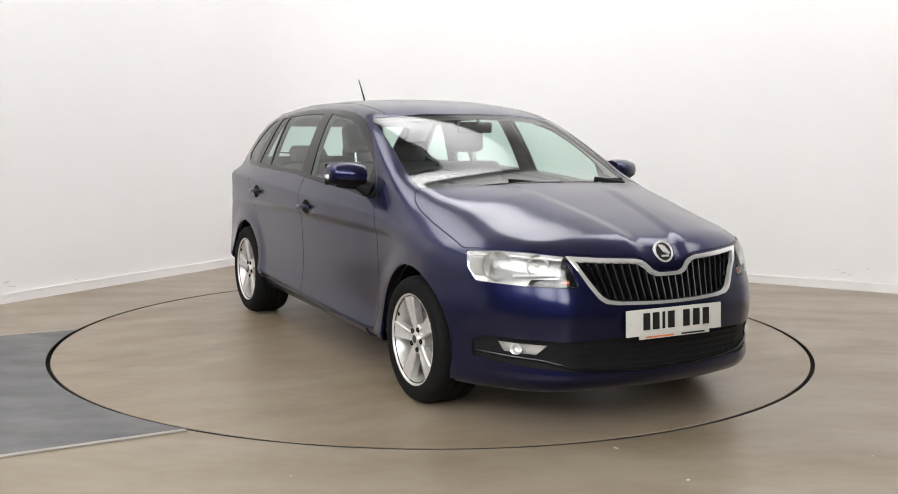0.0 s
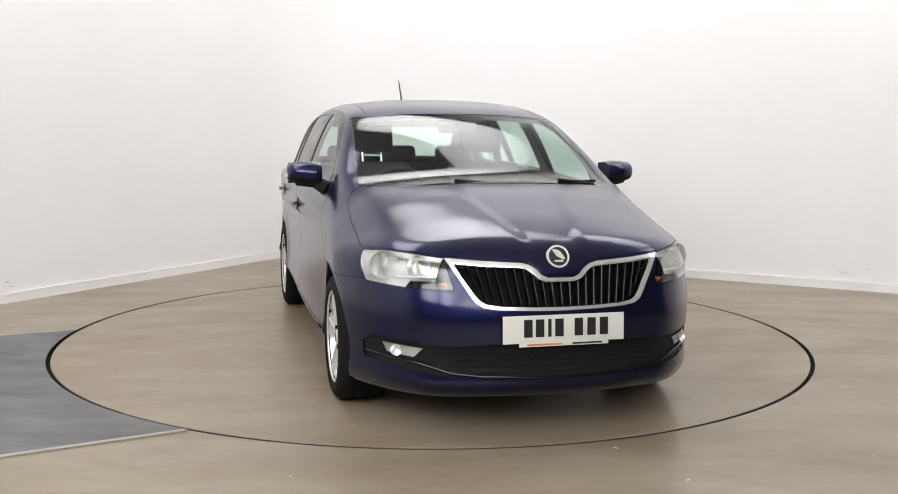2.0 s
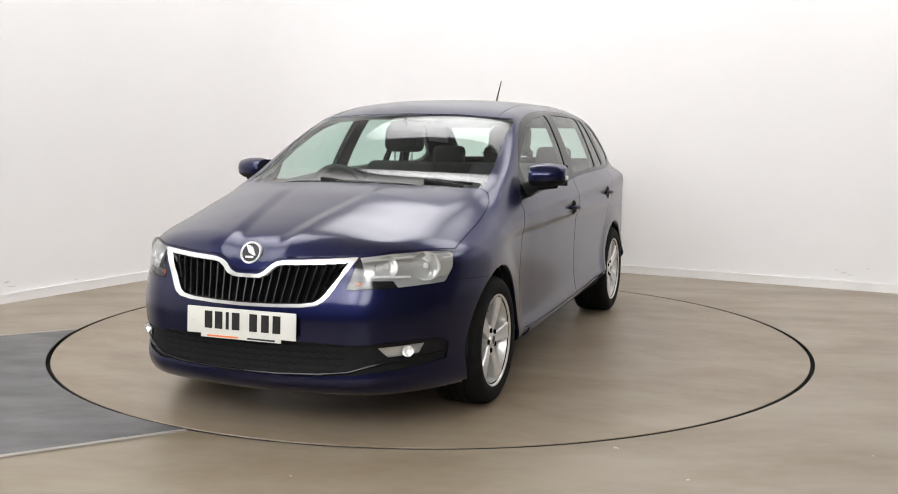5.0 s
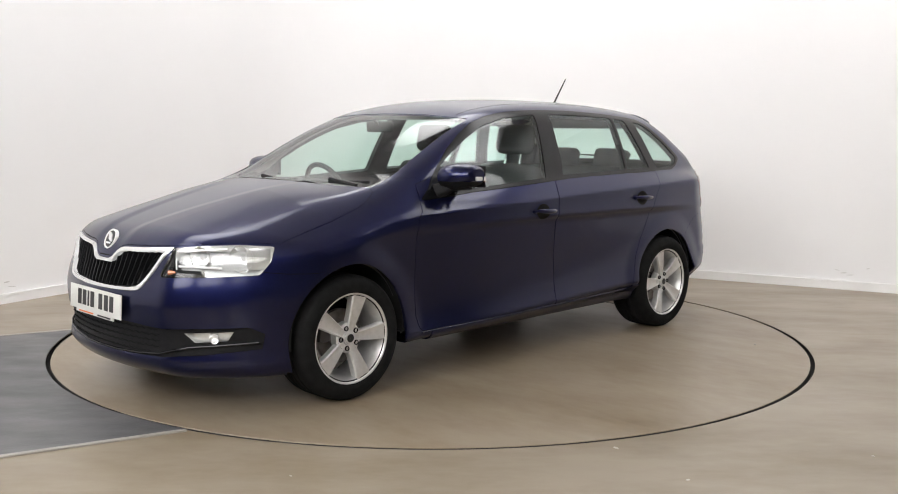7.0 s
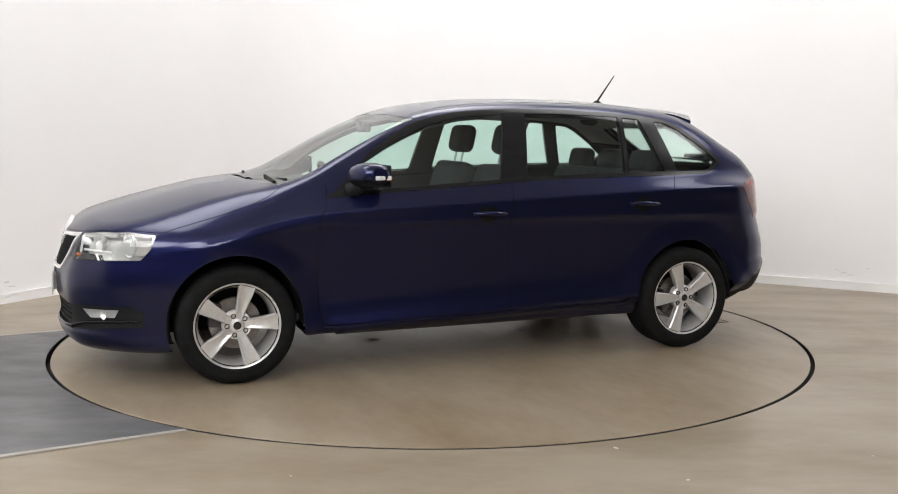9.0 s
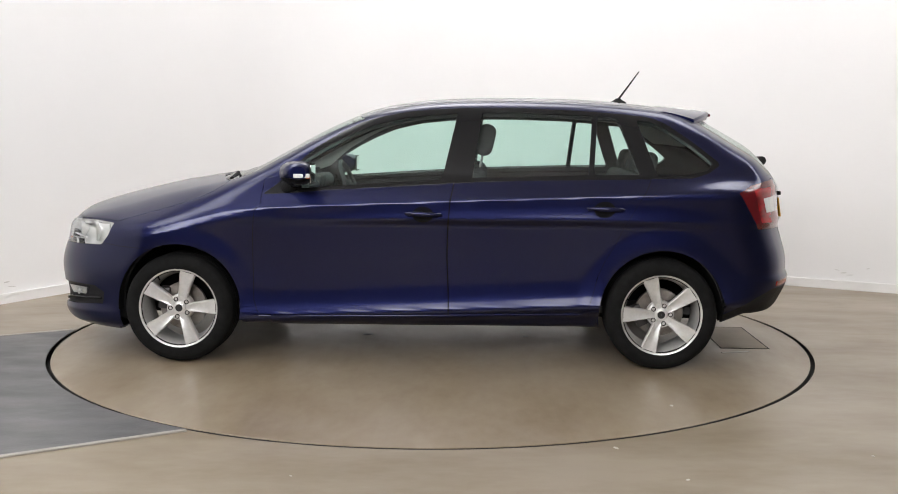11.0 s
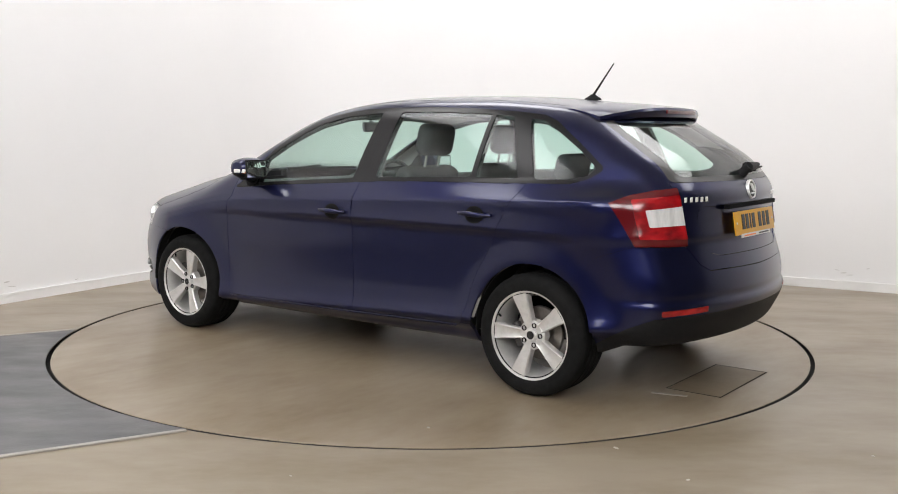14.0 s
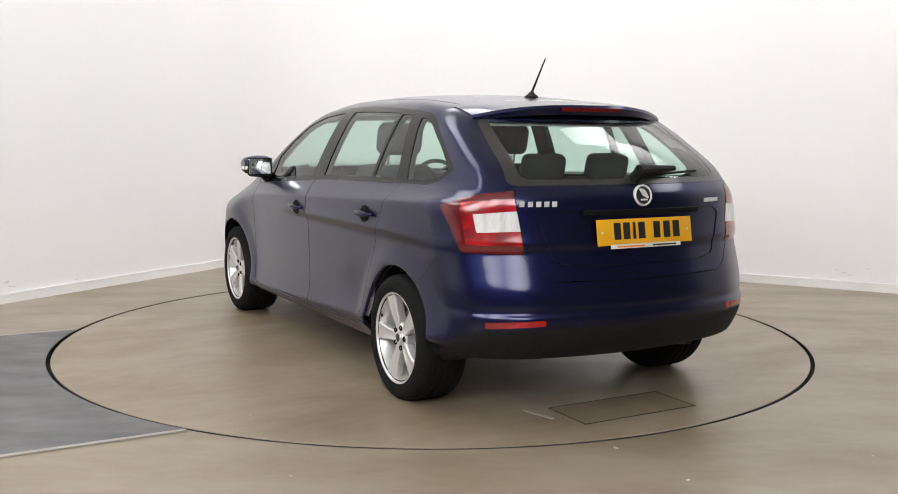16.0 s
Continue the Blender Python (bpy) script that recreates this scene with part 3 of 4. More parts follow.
def build_skin_classes():
    """The cut skin as arrays, with each face's panel."""
    bm = half_skin()
    steep = lambda c, n: c.y > .4 and n.y > .2
    for line in (ARCH_F, ARCH_R, WINDOW_BAND, GLASS_F, GLASS_R, GLASS_FIXED, GLASS_Q):
        cut(bm, line, "s", steep)
    for line in (DOOR_F, DOOR_R):
        cut(bm, line, "s", lambda c, n: steep(c, n) and c.z < 1.06)
    front = lambda c, n: c.x > 1.55 and n.x > .05
    back = lambda c, n: c.x < -1.3 and n.x < -.05
    cut(bm, HEADLAMP, "d", lambda c, n: c.x > 1.5 and c.y > .3)
    cut(bm, LAMP_DARK, "d", lambda c, n: c.x > 1.5 and c.y > .3)
    for line in (TAILLAMP, TAIL_C, TAIL_WHITE, REFLECTOR_LOW):
        cut(bm, line, "e", lambda c, n: c.x < -1.5 and c.y > .35)
    for line in (GRILLE_OUT, GRILLE_IN, LOWER, FOG):
        cut(bm, line, "f", front)
    cut(bm, HOOD_FRONT, "f", front, False)
    cut(bm, HOOD_SIDE, "t", lambda c, n: n.z > .15 and c.x > .9, False)
    cut(bm, WINDSCREEN, "f", lambda c, n: .15 < c.x < 1.2 and c.z > .95 and n.x > .15)
    for line in (REAR_GLASS, REAR_CLEAR, TAILGATE, RECESS):
        cut(bm, line, "f", back)
    cut(bm, SIDE_OUT, "s", lambda c, n: c.y > .4, False)
    cut(bm, BUMPER_R_LINE, "s", lambda c, n: c.y > .4, False)
    cut(bm, BLACK_LOW, "s", lambda c, n: True, False)
    bmesh.ops.remove_doubles(bm, verts=bm.verts, dist=2e-5)
    bm.verts.index_update()
    p = np.array([v.co for v in bm.verts])
    for _ in range(2):
        nn = field_normal(p)
        step = body_field(*p.T)[:, None] * nn
        step[np.abs(p[:, 1]) < 1e-4, 1] = 0
        p = p - np.clip(step, -.004, .004)
    nn = field_normal(p)
    nn[np.abs(p[:, 1]) < 1e-4, 1] = 0
    groups = {}
    hood_front = lambda y: float(np.interp(y, [q[0] for q in HOOD_FRONT], [q[1] for q in HOOD_FRONT]))
    Ud, Ue = flat("d")[0], flat("e")[0]
    for f in bm.faces:
        c = f.calc_center_median()
        n = f.normal
        x, y, z = c
        k = None
        if n.z < -.5 and z < .5 and (abs(x - 1.301) < .34 or abs(x + 1.301) < .335):
            continue
        if steep(c, n):
            if inside(ARCH_F, x, z) or inside(ARCH_R, x, z):
                continue
            for name, poly in (("glass_front", GLASS_F), ("glass_rear", GLASS_R), ("glass_fixed", GLASS_FIXED), ("glass_quarter", GLASS_Q), ("window_frame", WINDOW_BAND)):
                if k is None and inside(poly, x, z):
                    k = name
            if k is None and z < 1.06:
                k = "door_front" if inside(DOOR_F, x, z) else "door_rear" if inside(DOOR_R, x, z) else None
        if k is None and x > 1.5 and y > .3 and inside(HEADLAMP, c.dot(Ud), z):
            k = "headlamp_dark" if inside(LAMP_DARK, c.dot(Ud), z) else "headlamp"
        if k is None and x < -1.5 and y > .35:
            u = c.dot(Ue)
            for name, poly in (("tail_white", TAIL_WHITE), ("tail_c", TAIL_C), ("tail_dark", TAILLAMP), ("reflector", REFLECTOR_LOW)):
                if k is None and inside(poly, u, z) and (name == "reflector" or inside(TAILLAMP, u, z)):
                    k = name
        if k is None and front(c, n):
            for name, poly in (("grille", GRILLE_IN), ("grille_frame", GRILLE_OUT), ("fog", FOG), ("lower_grille", LOWER)):
                if k is None and inside(poly, y, z):
                    k = name
        if k is None and x > 1.0 and inside(HOOD_AREA, x, y) and (x < 1.6 and n.z > .15 or x >= 1.6 and z > hood_front(y)):
            k = "bonnet"
        if k is None and .15 < x < 1.2 and z > .95 and n.x > .15 and inside(WINDSCREEN, y, z):
            k = "windscreen"
        if k is None and back(c, n):
            k = "rear_clear" if z > 1.045 and inside(REAR_GLASS, y, z) and inside(REAR_CLEAR, y, z) else "rear_border" if inside(REAR_GLASS, y, z) else None
            if k is None and x < -1.75 and inside(TAILGATE, y, z):
                k = "tailgate_recess" if inside(RECESS, y, z) else "tailgate"
        if k is None:
            if x < -1.55 and z < float(np.interp(x, [-2.2, -1.9, -1.8, -1.70, -1.56], [.455, .432, .39, .335, .25])):
                k = "rear_valance"
            elif x < -1.5 and z < float(np.interp(x, [-1.8, -1.64, -1.53], [.757, .70, .60])):
                k = "rear_bumper"
            elif x > 1.45 and z < float(np.interp(x, [1.5, 1.64, 1.74], [.625, .632, .645])) + (.12 if y < .62 else 0):
                k = "front_bumper"
            elif x > .95 and 1.03 > z and inside([(.9, -.02), (1.21, -.02), (1.19, .3), (1.13, .52), (1.065, .665), (.98, .67), (.9, .5)], x, y) and y < .66:
                k = "cowl"
            elif x > .8 and z < 1.03:
                k = "front_wing"
            elif z < .32 and -1 < x < .95:
                k = "sill"
            elif z > 1.2 or x > -1.0:
                k = "roof"
            else:
                k = "rear_wing"
        groups.setdefault(k, []).append([v.index for v in f.verts])
    bm.free()
    return p, nn, groups


SKIN, SKIN_N, PANELS = build_skin_classes()


def sheet_mesh(name, keys, mat, both=False, flip=False, gap=.0, depth=.0, lift=.0, skip_rim=None):
    """A mesh of the named panels: one side, its mirror image, or both joined on the middle line; gap draws the rim in, depth turns it inward."""
    faces = [f for k in keys for f in PANELS.get(k, [])]
    used = sorted({i for f in faces for i in f})
    at = {i: j for j, i in enumerate(used)}
    p, n = SKIN[used].copy(), SKIN_N[used].copy()
    fs = [[at[i] for i in f] for f in faces]
    count = {}
    for f in fs:
        for a, b in zip(f, f[1:] + f[:1]):
            count[(min(a, b), max(a, b))] = count.get((min(a, b), max(a, b)), 0) + 1
    rim = []
    pull = np.zeros_like(p)
    for f in fs:
        c = p[f].mean(0)
        for a, b in zip(f, f[1:] + f[:1]):
            if count[(min(a, b), max(a, b))] == 1 and not (abs(p[a, 1]) < 1e-4 and abs(p[b, 1]) < 1e-4 and both):
                rim.append((a, b))
                e = p[b] - p[a]
                e = e / max(np.linalg.norm(e), 1e-9)
                for i in (a, b):
                    w = np.cross(n[i], e)
                    w = w * np.sign((c - p[i]) @ w or 1)
                    pull[i] += w
    ln = np.linalg.norm(pull, axis=1)
    ok = ln > 1e-6
    pull[ok] /= ln[ok][:, None]
    if both:
        pull[np.abs(p[:, 1]) < 1e-4, 1] = 0
    q = p + pull * gap + n * lift
    if depth:
        ids = sorted({i for e in rim for i in e})
        low = {i: len(q) + j for j, i in enumerate(ids)}
        q = np.concatenate([q, q[ids] - n[ids] * depth])
        n = np.concatenate([n, n[ids]])
        fs = fs + [[b, a, low[a], low[b]] for a, b in rim]
    if flip or both:
        mq, mn = q * (1, -1, 1), n * (1, -1, 1)
        mf = [f[::-1] for f in fs]
        if flip:
            q, n, fs = mq, mn, mf
        else:
            mid = np.abs(q[:, 1]) < 1e-4
            new_id = {}
            extra = []
            for i in range(len(q)):
                if mid[i]:
                    new_id[i] = i
                else:
                    new_id[i] = len(q) + len(extra)
                    extra.append(i)
            fs = fs + [[new_id[i] for i in f] for f in mf]
            q, n = np.concatenate([q, mq[extra]]), np.concatenate([n, mn[extra]])
    fs = [list(dict.fromkeys(f)) for f in fs]
    me = bpy.data.meshes.new(name)
    me.from_pydata([tuple(v) for v in q], [], [f for f in fs if len(f) > 2])
    me.materials.append(mat)
    me.polygons.foreach_set("use_smooth", [True] * len(me.polygons))
    me.update()
    if me.validate():
        me.update()
    if len(me.vertices) == len(n):
        me.normals_split_custom_set_from_vertices([tuple(v) for v in n])
    return me


def panel(name, keys, mat, parent, label="", **kw):
    ob = new(name, sheet_mesh(name, keys, mat, **kw))
    ob.parent = parent
    return tagged(ob, label)


# ---- the car ----
car = tagged(new("car"), "dark metallic blue five-door hatchback with silver alloy wheels on a turntable", "car")


def surface_at(x, z, side=1):
    """The body side's y at (x, z)."""
    ys = np.linspace(.4, 1.0, 601)
    v = body_field(np.full(601, x), ys, np.full(601, z))
    return side * float(ys[np.argmax(v > 0)])


def nose_at(y, z, way=1):
    xs = np.linspace(1.5, 2.3, 801)
    v = body_field(way * xs, np.full(801, y), np.full(801, z))
    return way * float(xs[np.argmax(v > 0)])


def build_shell():
    for flip in (False, True):
        for name, key in (("front_door", "door_front"), ("rear_door", "door_rear")):
            d = panel(name, [key], PAINT, car, flip=flip, gap=.0036, depth=.007)
            handle(d, -.034 if key == "door_front" else -.99, .826 if key == "door_front" else .861, -1 if flip else 1)
        panel("front_wing", ["front_wing"], PAINT, car, flip=flip, gap=.0016, depth=.016)
        panel("rear_wing", ["rear_wing"], PAINT, car, flip=flip, gap=.0, depth=.02)
        panel("sill", ["sill"], PAINT, car, flip=flip, gap=.0, depth=.02, lift=.009)
        panel("window_frame", ["window_frame"], GLOSS_BLACK, car, "black window surround and pillar covers", flip=flip, depth=.03)
        for key in ("glass_front", "glass_rear", "glass_fixed", "glass_quarter"):
            g = panel("side_window", [key], SIDE_GLASS, car, "green-tinted side window", flip=flip, lift=-.004)
            g.visible_shadow = False
        s = -1 if flip else 1
        # Added bead of paint, rounded to catch the highlight along the door bottoms.
        bm = bmesh.new()
        tube(bm, [(x, (surface_at(x, .266 + .018 * (.845 - x)) + .0035) * s, .266 + .018 * (.845 - x)) for x in np.linspace(.86, -.88, 30)], .0034)
        part("sill_highlight_bead", bm, PAINT, car, "thin rounded bead added under the doors to catch a highlight line")
        head_lamp(flip, s)
        tail = panel("tail_lamp", ["tail_dark"], DEEP_RED, car, "dark red wraparound tail lamp", flip=flip, gap=.0015, depth=.02, lift=.002)
        panel("light_guide", ["tail_c"], RED, tail, "bright red C-shaped light guide", flip=flip, lift=.0025, depth=.004)
        panel("reversing_lens", ["tail_white"], WHITE_LENS, tail, "clear white reversing lens", flip=flip, lift=.004, depth=.004)
        panel("rear_reflector", ["reflector"], RED, car, "slim red bumper reflector", flip=flip, lift=.002, depth=.006)
        fog_lamp(flip, s)
        door_mirror(s)
    panel("bonnet", ["bonnet"], PAINT, car, both=True, gap=.0032, depth=.007)
    panel("roof", ["roof"], PAINT, car, both=True, gap=.0, depth=.012)
    panel("front_bumper", ["front_bumper"], PAINT, car, both=True, gap=.0018, depth=.007)
    panel("rear_bumper", ["rear_bumper"], PAINT, car, both=True, gap=.0018, depth=.007)
    panel("rear_valance", ["rear_valance"], BLACK, car, "black textured lower bumper", both=True, depth=.05)
    gate = panel("tailgate", ["tailgate"], PAINT, car, both=True, gap=.0036, depth=.007)
    panel("plate_recess", ["tailgate_recess"], PAINT, gate, both=True, lift=-.004)
    panel("cowl", ["cowl"], BLACK, car, "black plastic scuttle", both=True, lift=-.012)
    w = panel("windscreen", ["windscreen"], SCREEN_GLASS, car, "green-tinted windscreen", both=True, lift=-.002)
    w.visible_shadow = False
    w = panel("rear_window", ["rear_clear"], SCREEN_GLASS, gate, "green-tinted rear window", both=True, lift=-.001)
    w.visible_shadow = False
    panel("rear_window_border", ["rear_border"], FRIT, gate, "black border of the rear window", both=True, depth=.01)
    panel("grille_frame", ["grille_frame"], CHROME, car, "bright chrome grille surround", both=True, gap=.0005, lift=.007, depth=.02)
    panel("grille_backing", ["grille"], LINER, car, "dark grille interior", both=True, lift=-.05)
    panel("lower_intake", ["lower_grille"], BLACK, car, "black lower intake panel", both=True, lift=-.012)
    inner()


def handle(door, x, z, s):
    y = surface_at(x, z)
    # A flat black disc on the door stands in for the recess's shade.
    bm = bmesh.new()
    lathe(bm, [(.001, .001), (.02, .001), (.035, .001), (.046, .001)], 32, "Y", Matrix.Translation((x + .005, y, z - .002)) @ Matrix.Diagonal((1.22, 1, .92, 1)))
    for v in bm.verts:
        v.co.y = (surface_at(v.co.x, v.co.z) + .0022) * s
    cup = part("handle_shade", bm, SHUT, door, "flat black disc painted as the shaded recess behind the handle")
    bm = bmesh.new()
    n = 14
    rings = []
    for i in range(n + 1):
        t = i / n
        xx = x - .098 + .196 * t
        swell = math.sin(math.pi * min(max(t, .06), .94)) ** .5
        lift = .012 + .022 * math.sin(math.pi * t) ** .6
        yy = surface_at(xx, z) + lift
        r = [bm.verts.new((xx, (yy + .010 * swell * math.cos(a)) * s, z + .002 + .0135 * swell * math.sin(a) - .003 * math.cos(math.pi * t))) for a in np.linspace(0, 2 * math.pi, 10, endpoint=False)]
        rings.append(r)
    for a, b in zip(rings, rings[1:]):
        for k in range(10):
            bm.faces.new((a[k], a[(k + 1) % 10], b[(k + 1) % 10], b[k]))
    bm.faces.new(rings[0])
    bm.faces.new(rings[-1][::-1])
    part("door_handle", bm, PAINT, door)
    for xx in (x - .082, x + .082):
        bm = bmesh.new()
        box(bm, (xx, (surface_at(xx, z) + .006) * s, z), (.018, .022, .016), bevel=.003)
        part("handle_foot", bm, PAINT, door)


def head_lamp(flip, s):
    lamp = panel("head_lamp", ["headlamp"], REFLECTOR, car, "clear headlamp with chrome reflectors", flip=flip, lift=-.055, depth=-.05)
    panel("lamp_bezel", ["headlamp_dark"], GLOSS_BLACK, lamp, "gloss black inner bezel", flip=flip, lift=-.018, depth=.035)
    g = panel("lamp_lens", ["headlamp", "headlamp_dark"], LENS, lamp, "clear lens cover", flip=flip, gap=.0015, lift=.001)
    g.visible_shadow = False
    # reflector bowls facing forward and outward
    for name, (x, y, z), r, mat in (("main_reflector", (1.765, .665, .700), .060, REFLECTOR), ("inner_reflector", (1.90, .545, .705), .048, REFLECTOR)):
        bm = bmesh.new()
        m = Matrix.Translation((x, y * s, z)) @ Matrix.Rotation(s * .38, 4, "Z") @ Matrix.Rotation(-math.pi / 2, 4, "Z")
        lathe(bm, [(r * 1.06, .034), (r, .034), (r * .97, .025), (r * .8, .004), (r * .5, -.012), (r * .2, -.018), (.001, -.019)], 28, "Y", m)
        bowl = part(name, bm, mat, lamp, "round chrome reflector bowl")
        bm = bmesh.new()
        lathe(bm, [(.001, .020), (.012, .018), (.015, .008), (.015, -.018)], 16, "Y", m)
        part("bulb_shield", bm, CHROME, bowl)
    # bright side wing of the lamp, a lower light strip and the amber indicator
    bm = bmesh.new()
    box(bm, (1.735, .722 * s, .700), (.10, .012, .095), s * -.52, .006)
    part("side_reflector", bm, REFLECTOR, lamp, "chrome side reflector")
    bm = bmesh.new()
    a, b = Vector((1.87, .640 * s, .662)), Vector((2.005, .475 * s, .668))
    rod(bm, a, b, .006, .006, 8)
    part("running_light", bm, WHITE_LENS, lamp, "white daytime light strip")
    bm = bmesh.new()
    a, b = Vector((1.962, .545 * s, .641)), Vector((2.028, .462 * s, .640))
    rod(bm, a, b, .007, .011, 8)
    part("indicator", bm, AMBER, lamp, "amber indicator insert")
    bm = bmesh.new()
    a, b = Vector((1.84, .635 * s, .742)), Vector((1.985, .475 * s, .732))
    rod(bm, a, b, .007, .007, 8)
    part("lamp_brow", bm, REFLECTOR, lamp)


def fog_lamp(flip, s):
    f = panel("fog_lamp", ["fog"], REFLECTOR, car, "slim fog lamp with a chrome reflector", flip=flip, lift=-.03, depth=-.025)
    g = panel("fog_lens", ["fog"], LENS, f, "clear fog lamp lens", flip=flip, lift=-.006)
    g.visible_shadow = False
    bm = bmesh.new()
    lathe(bm, [(.024, .014), (.020, .006), (.008, -.004), (.001, -.005)], 20, "Y", Matrix.Translation((nose_at(.64, .36) - .022, .645 * s, .360)) @ Matrix.Rotation(s * .5 - math.pi / 2, 4, "Z"))
    part("fog_bowl", bm, CHROME, f)
    # thin lip under the fog lamp
    bm = bmesh.new()
    pts = [(y, z) for y, z in ((.748, .334), (.66, .326), (.57, .318), (.51, .302), (.45, .284), (.33, .272), (.15, .266), (.0, .266))]
    tube(bm, [(nose_at(y, z) - .004, y * s, z) for y, z in pts], .006)
    part("intake_lip", bm, GLOSS_BLACK, car, "thin black lip under the intake")


def door_mirror(s):
    bm = bmesh.new()
    n, k = 10, 18
    # cap: a blunt rounded shell, wider outboard
    def shell(bm, z_lo, z_hi, grow=0.0):
        rings = []
        for i in range(n + 1):
            t = i / n
            y = .805 + .172 * t
            w = (.35 + .65 * math.sin(math.pi * min(.16 + .72 * t, 1)) ** .5) * (1 if t < .97 else .75) * (1.06 - .28 * t)
            ring = []
            for j in range(k):
                a = 2 * math.pi * j / k
                ca, sa = math.cos(a), math.sin(a)
                cx = math.copysign(abs(ca) ** .88, ca) * (.108 + grow) * w
                cz = math.copysign(abs(sa) ** .85, sa) * (.068 + grow) * (w ** .8)
                xx = .640 - .03 * t + cx * (1.0 if cx > 0 else .85)
                zz = 1.034 + .008 * t + cz
                ring.append(bm.verts.new((max(xx, .552), y * s, min(max(zz, z_lo), z_hi))))
            rings.append(ring)
        for a, b in zip(rings, rings[1:]):
            for j in range(k):
                bm.faces.new((a[j], a[(j + 1) % k], b[(j + 1) % k], b[j]))
        bm.faces.new(rings[0])
        bm.faces.new(rings[-1][::-1])
    shell(bm, 1.012, 2)
    m = part("door_mirror", bm, PAINT, car, "blue door mirror on a black foot")
    bm = bmesh.new()
    shell(bm, .5, 1.014, -.002)
    part("mirror_base", bm, BLACK, m, "black mirror underside")
    bm = bmesh.new()
    for a, b, r0, r1 in (((.66, .82 * s, .985), (.71, .77 * s, .955), .034, .042), ((.62, .93 * s, .992), (.66, .82 * s, .985), .020, .026)):
        rod(bm, a, b, r0, r1, 12)
    part("mirror_stalk", bm, BLACK, m)
    bm = bmesh.new()
    box(bm, (.549, .888 * s, 1.036), (.006, .140, .092), bevel=.002)
    part("mirror_glass", bm, MIRROR, m, "mirror glass")
    bm = bmesh.new()
    box(bm, (.5505, .888 * s, 1.036), (.004, .156, .108), bevel=.0015)
    part("mirror_bezel", bm, BLACK, m, "black bezel round the glass")
    bm = bmesh.new()
    box(bm, (.592, .972 * s, 1.028), (.085, .012, .022), s * .12, .004)
    part("mirror_indicator", bm, WHITE_LENS, m, "clear indicator strip")
    bm = bmesh.new()
    box(bm, (.560, .966 * s, 1.020), (.022, .014, .012), s * .12, .003)
    part("indicator_bulb", bm, AMBER, m, "amber indicator end")


def build_front_details():
    # grille: upright fins behind the surround
    for i in range(-11, 12):
        y = i * .0375
        ay = abs(y)
        top = float(np.interp(ay, [0, .062, .092, .118, .14, .17, .322, .436], [.655, .656, .668, .694, .708, .715, .722, .731])) - .002
        lo = float(np.interp(ay, [0, .13, .262, .318, .342, .360, .412, .436], [.555, .557, .562, .570, .584, .606, .685, .728])) + .002
        if top - lo < .03:
            continue
        lean = .30 * y
        bm = bmesh.new()
        rows = []
        for t in np.linspace(0, 1, 5):
            z = lo + (top - lo) * t
            yy = y + lean * (t - .75) * .35
            x = nose_at(min(abs(yy), .44), z) - .004
            rows.append([bm.verts.new(q) for q in ((x, yy - .0028, z), (x + .002, yy, z), (x, yy + .0028, z), (x - .034, yy + .006, z), (x - .034, yy - .006, z))])
        for a, b in zip(rows, rows[1:]):
            for k in range(5):
                bm.faces.new((a[k], a[(k + 1) % 5], b[(k + 1) % 5], b[k]))
        bm.faces.new(rows[0])
        bm.faces.new(rows[-1][::-1])
        part("grille_fin", bm, GLOSS_BLACK, car, "black upright grille fin")
    # lower intake: shallow honeycomb ribs
    bm = bmesh.new()
    for r in range(5):
        z = .285 + r * .026
        half = float(np.interp(z, [.27, .30, .40], [.33, .43, .44]))
        ys = np.linspace(-half, half, 42)
        for a, b in zip(ys, ys[1:]):
            zz = z + .004 * (1 if round((a + half) * 40) % 2 else -1)
            rod(bm, (nose_at(abs(a), z) - .010, a, zz), (nose_at(abs(b), z) - .010, b, z - (zz - z)), .0024, .0024, 5)
    part("intake_mesh", bm, LINER, car, "black mesh in the lower intake")
    badge((nose_at(0, .75) + .004, 0, .754), 0, .049, car, -.42)
    plate(nose_at(.2, .45) + .018, .471, 1, PLATE_WHITE, "white front number plate with dark bars")


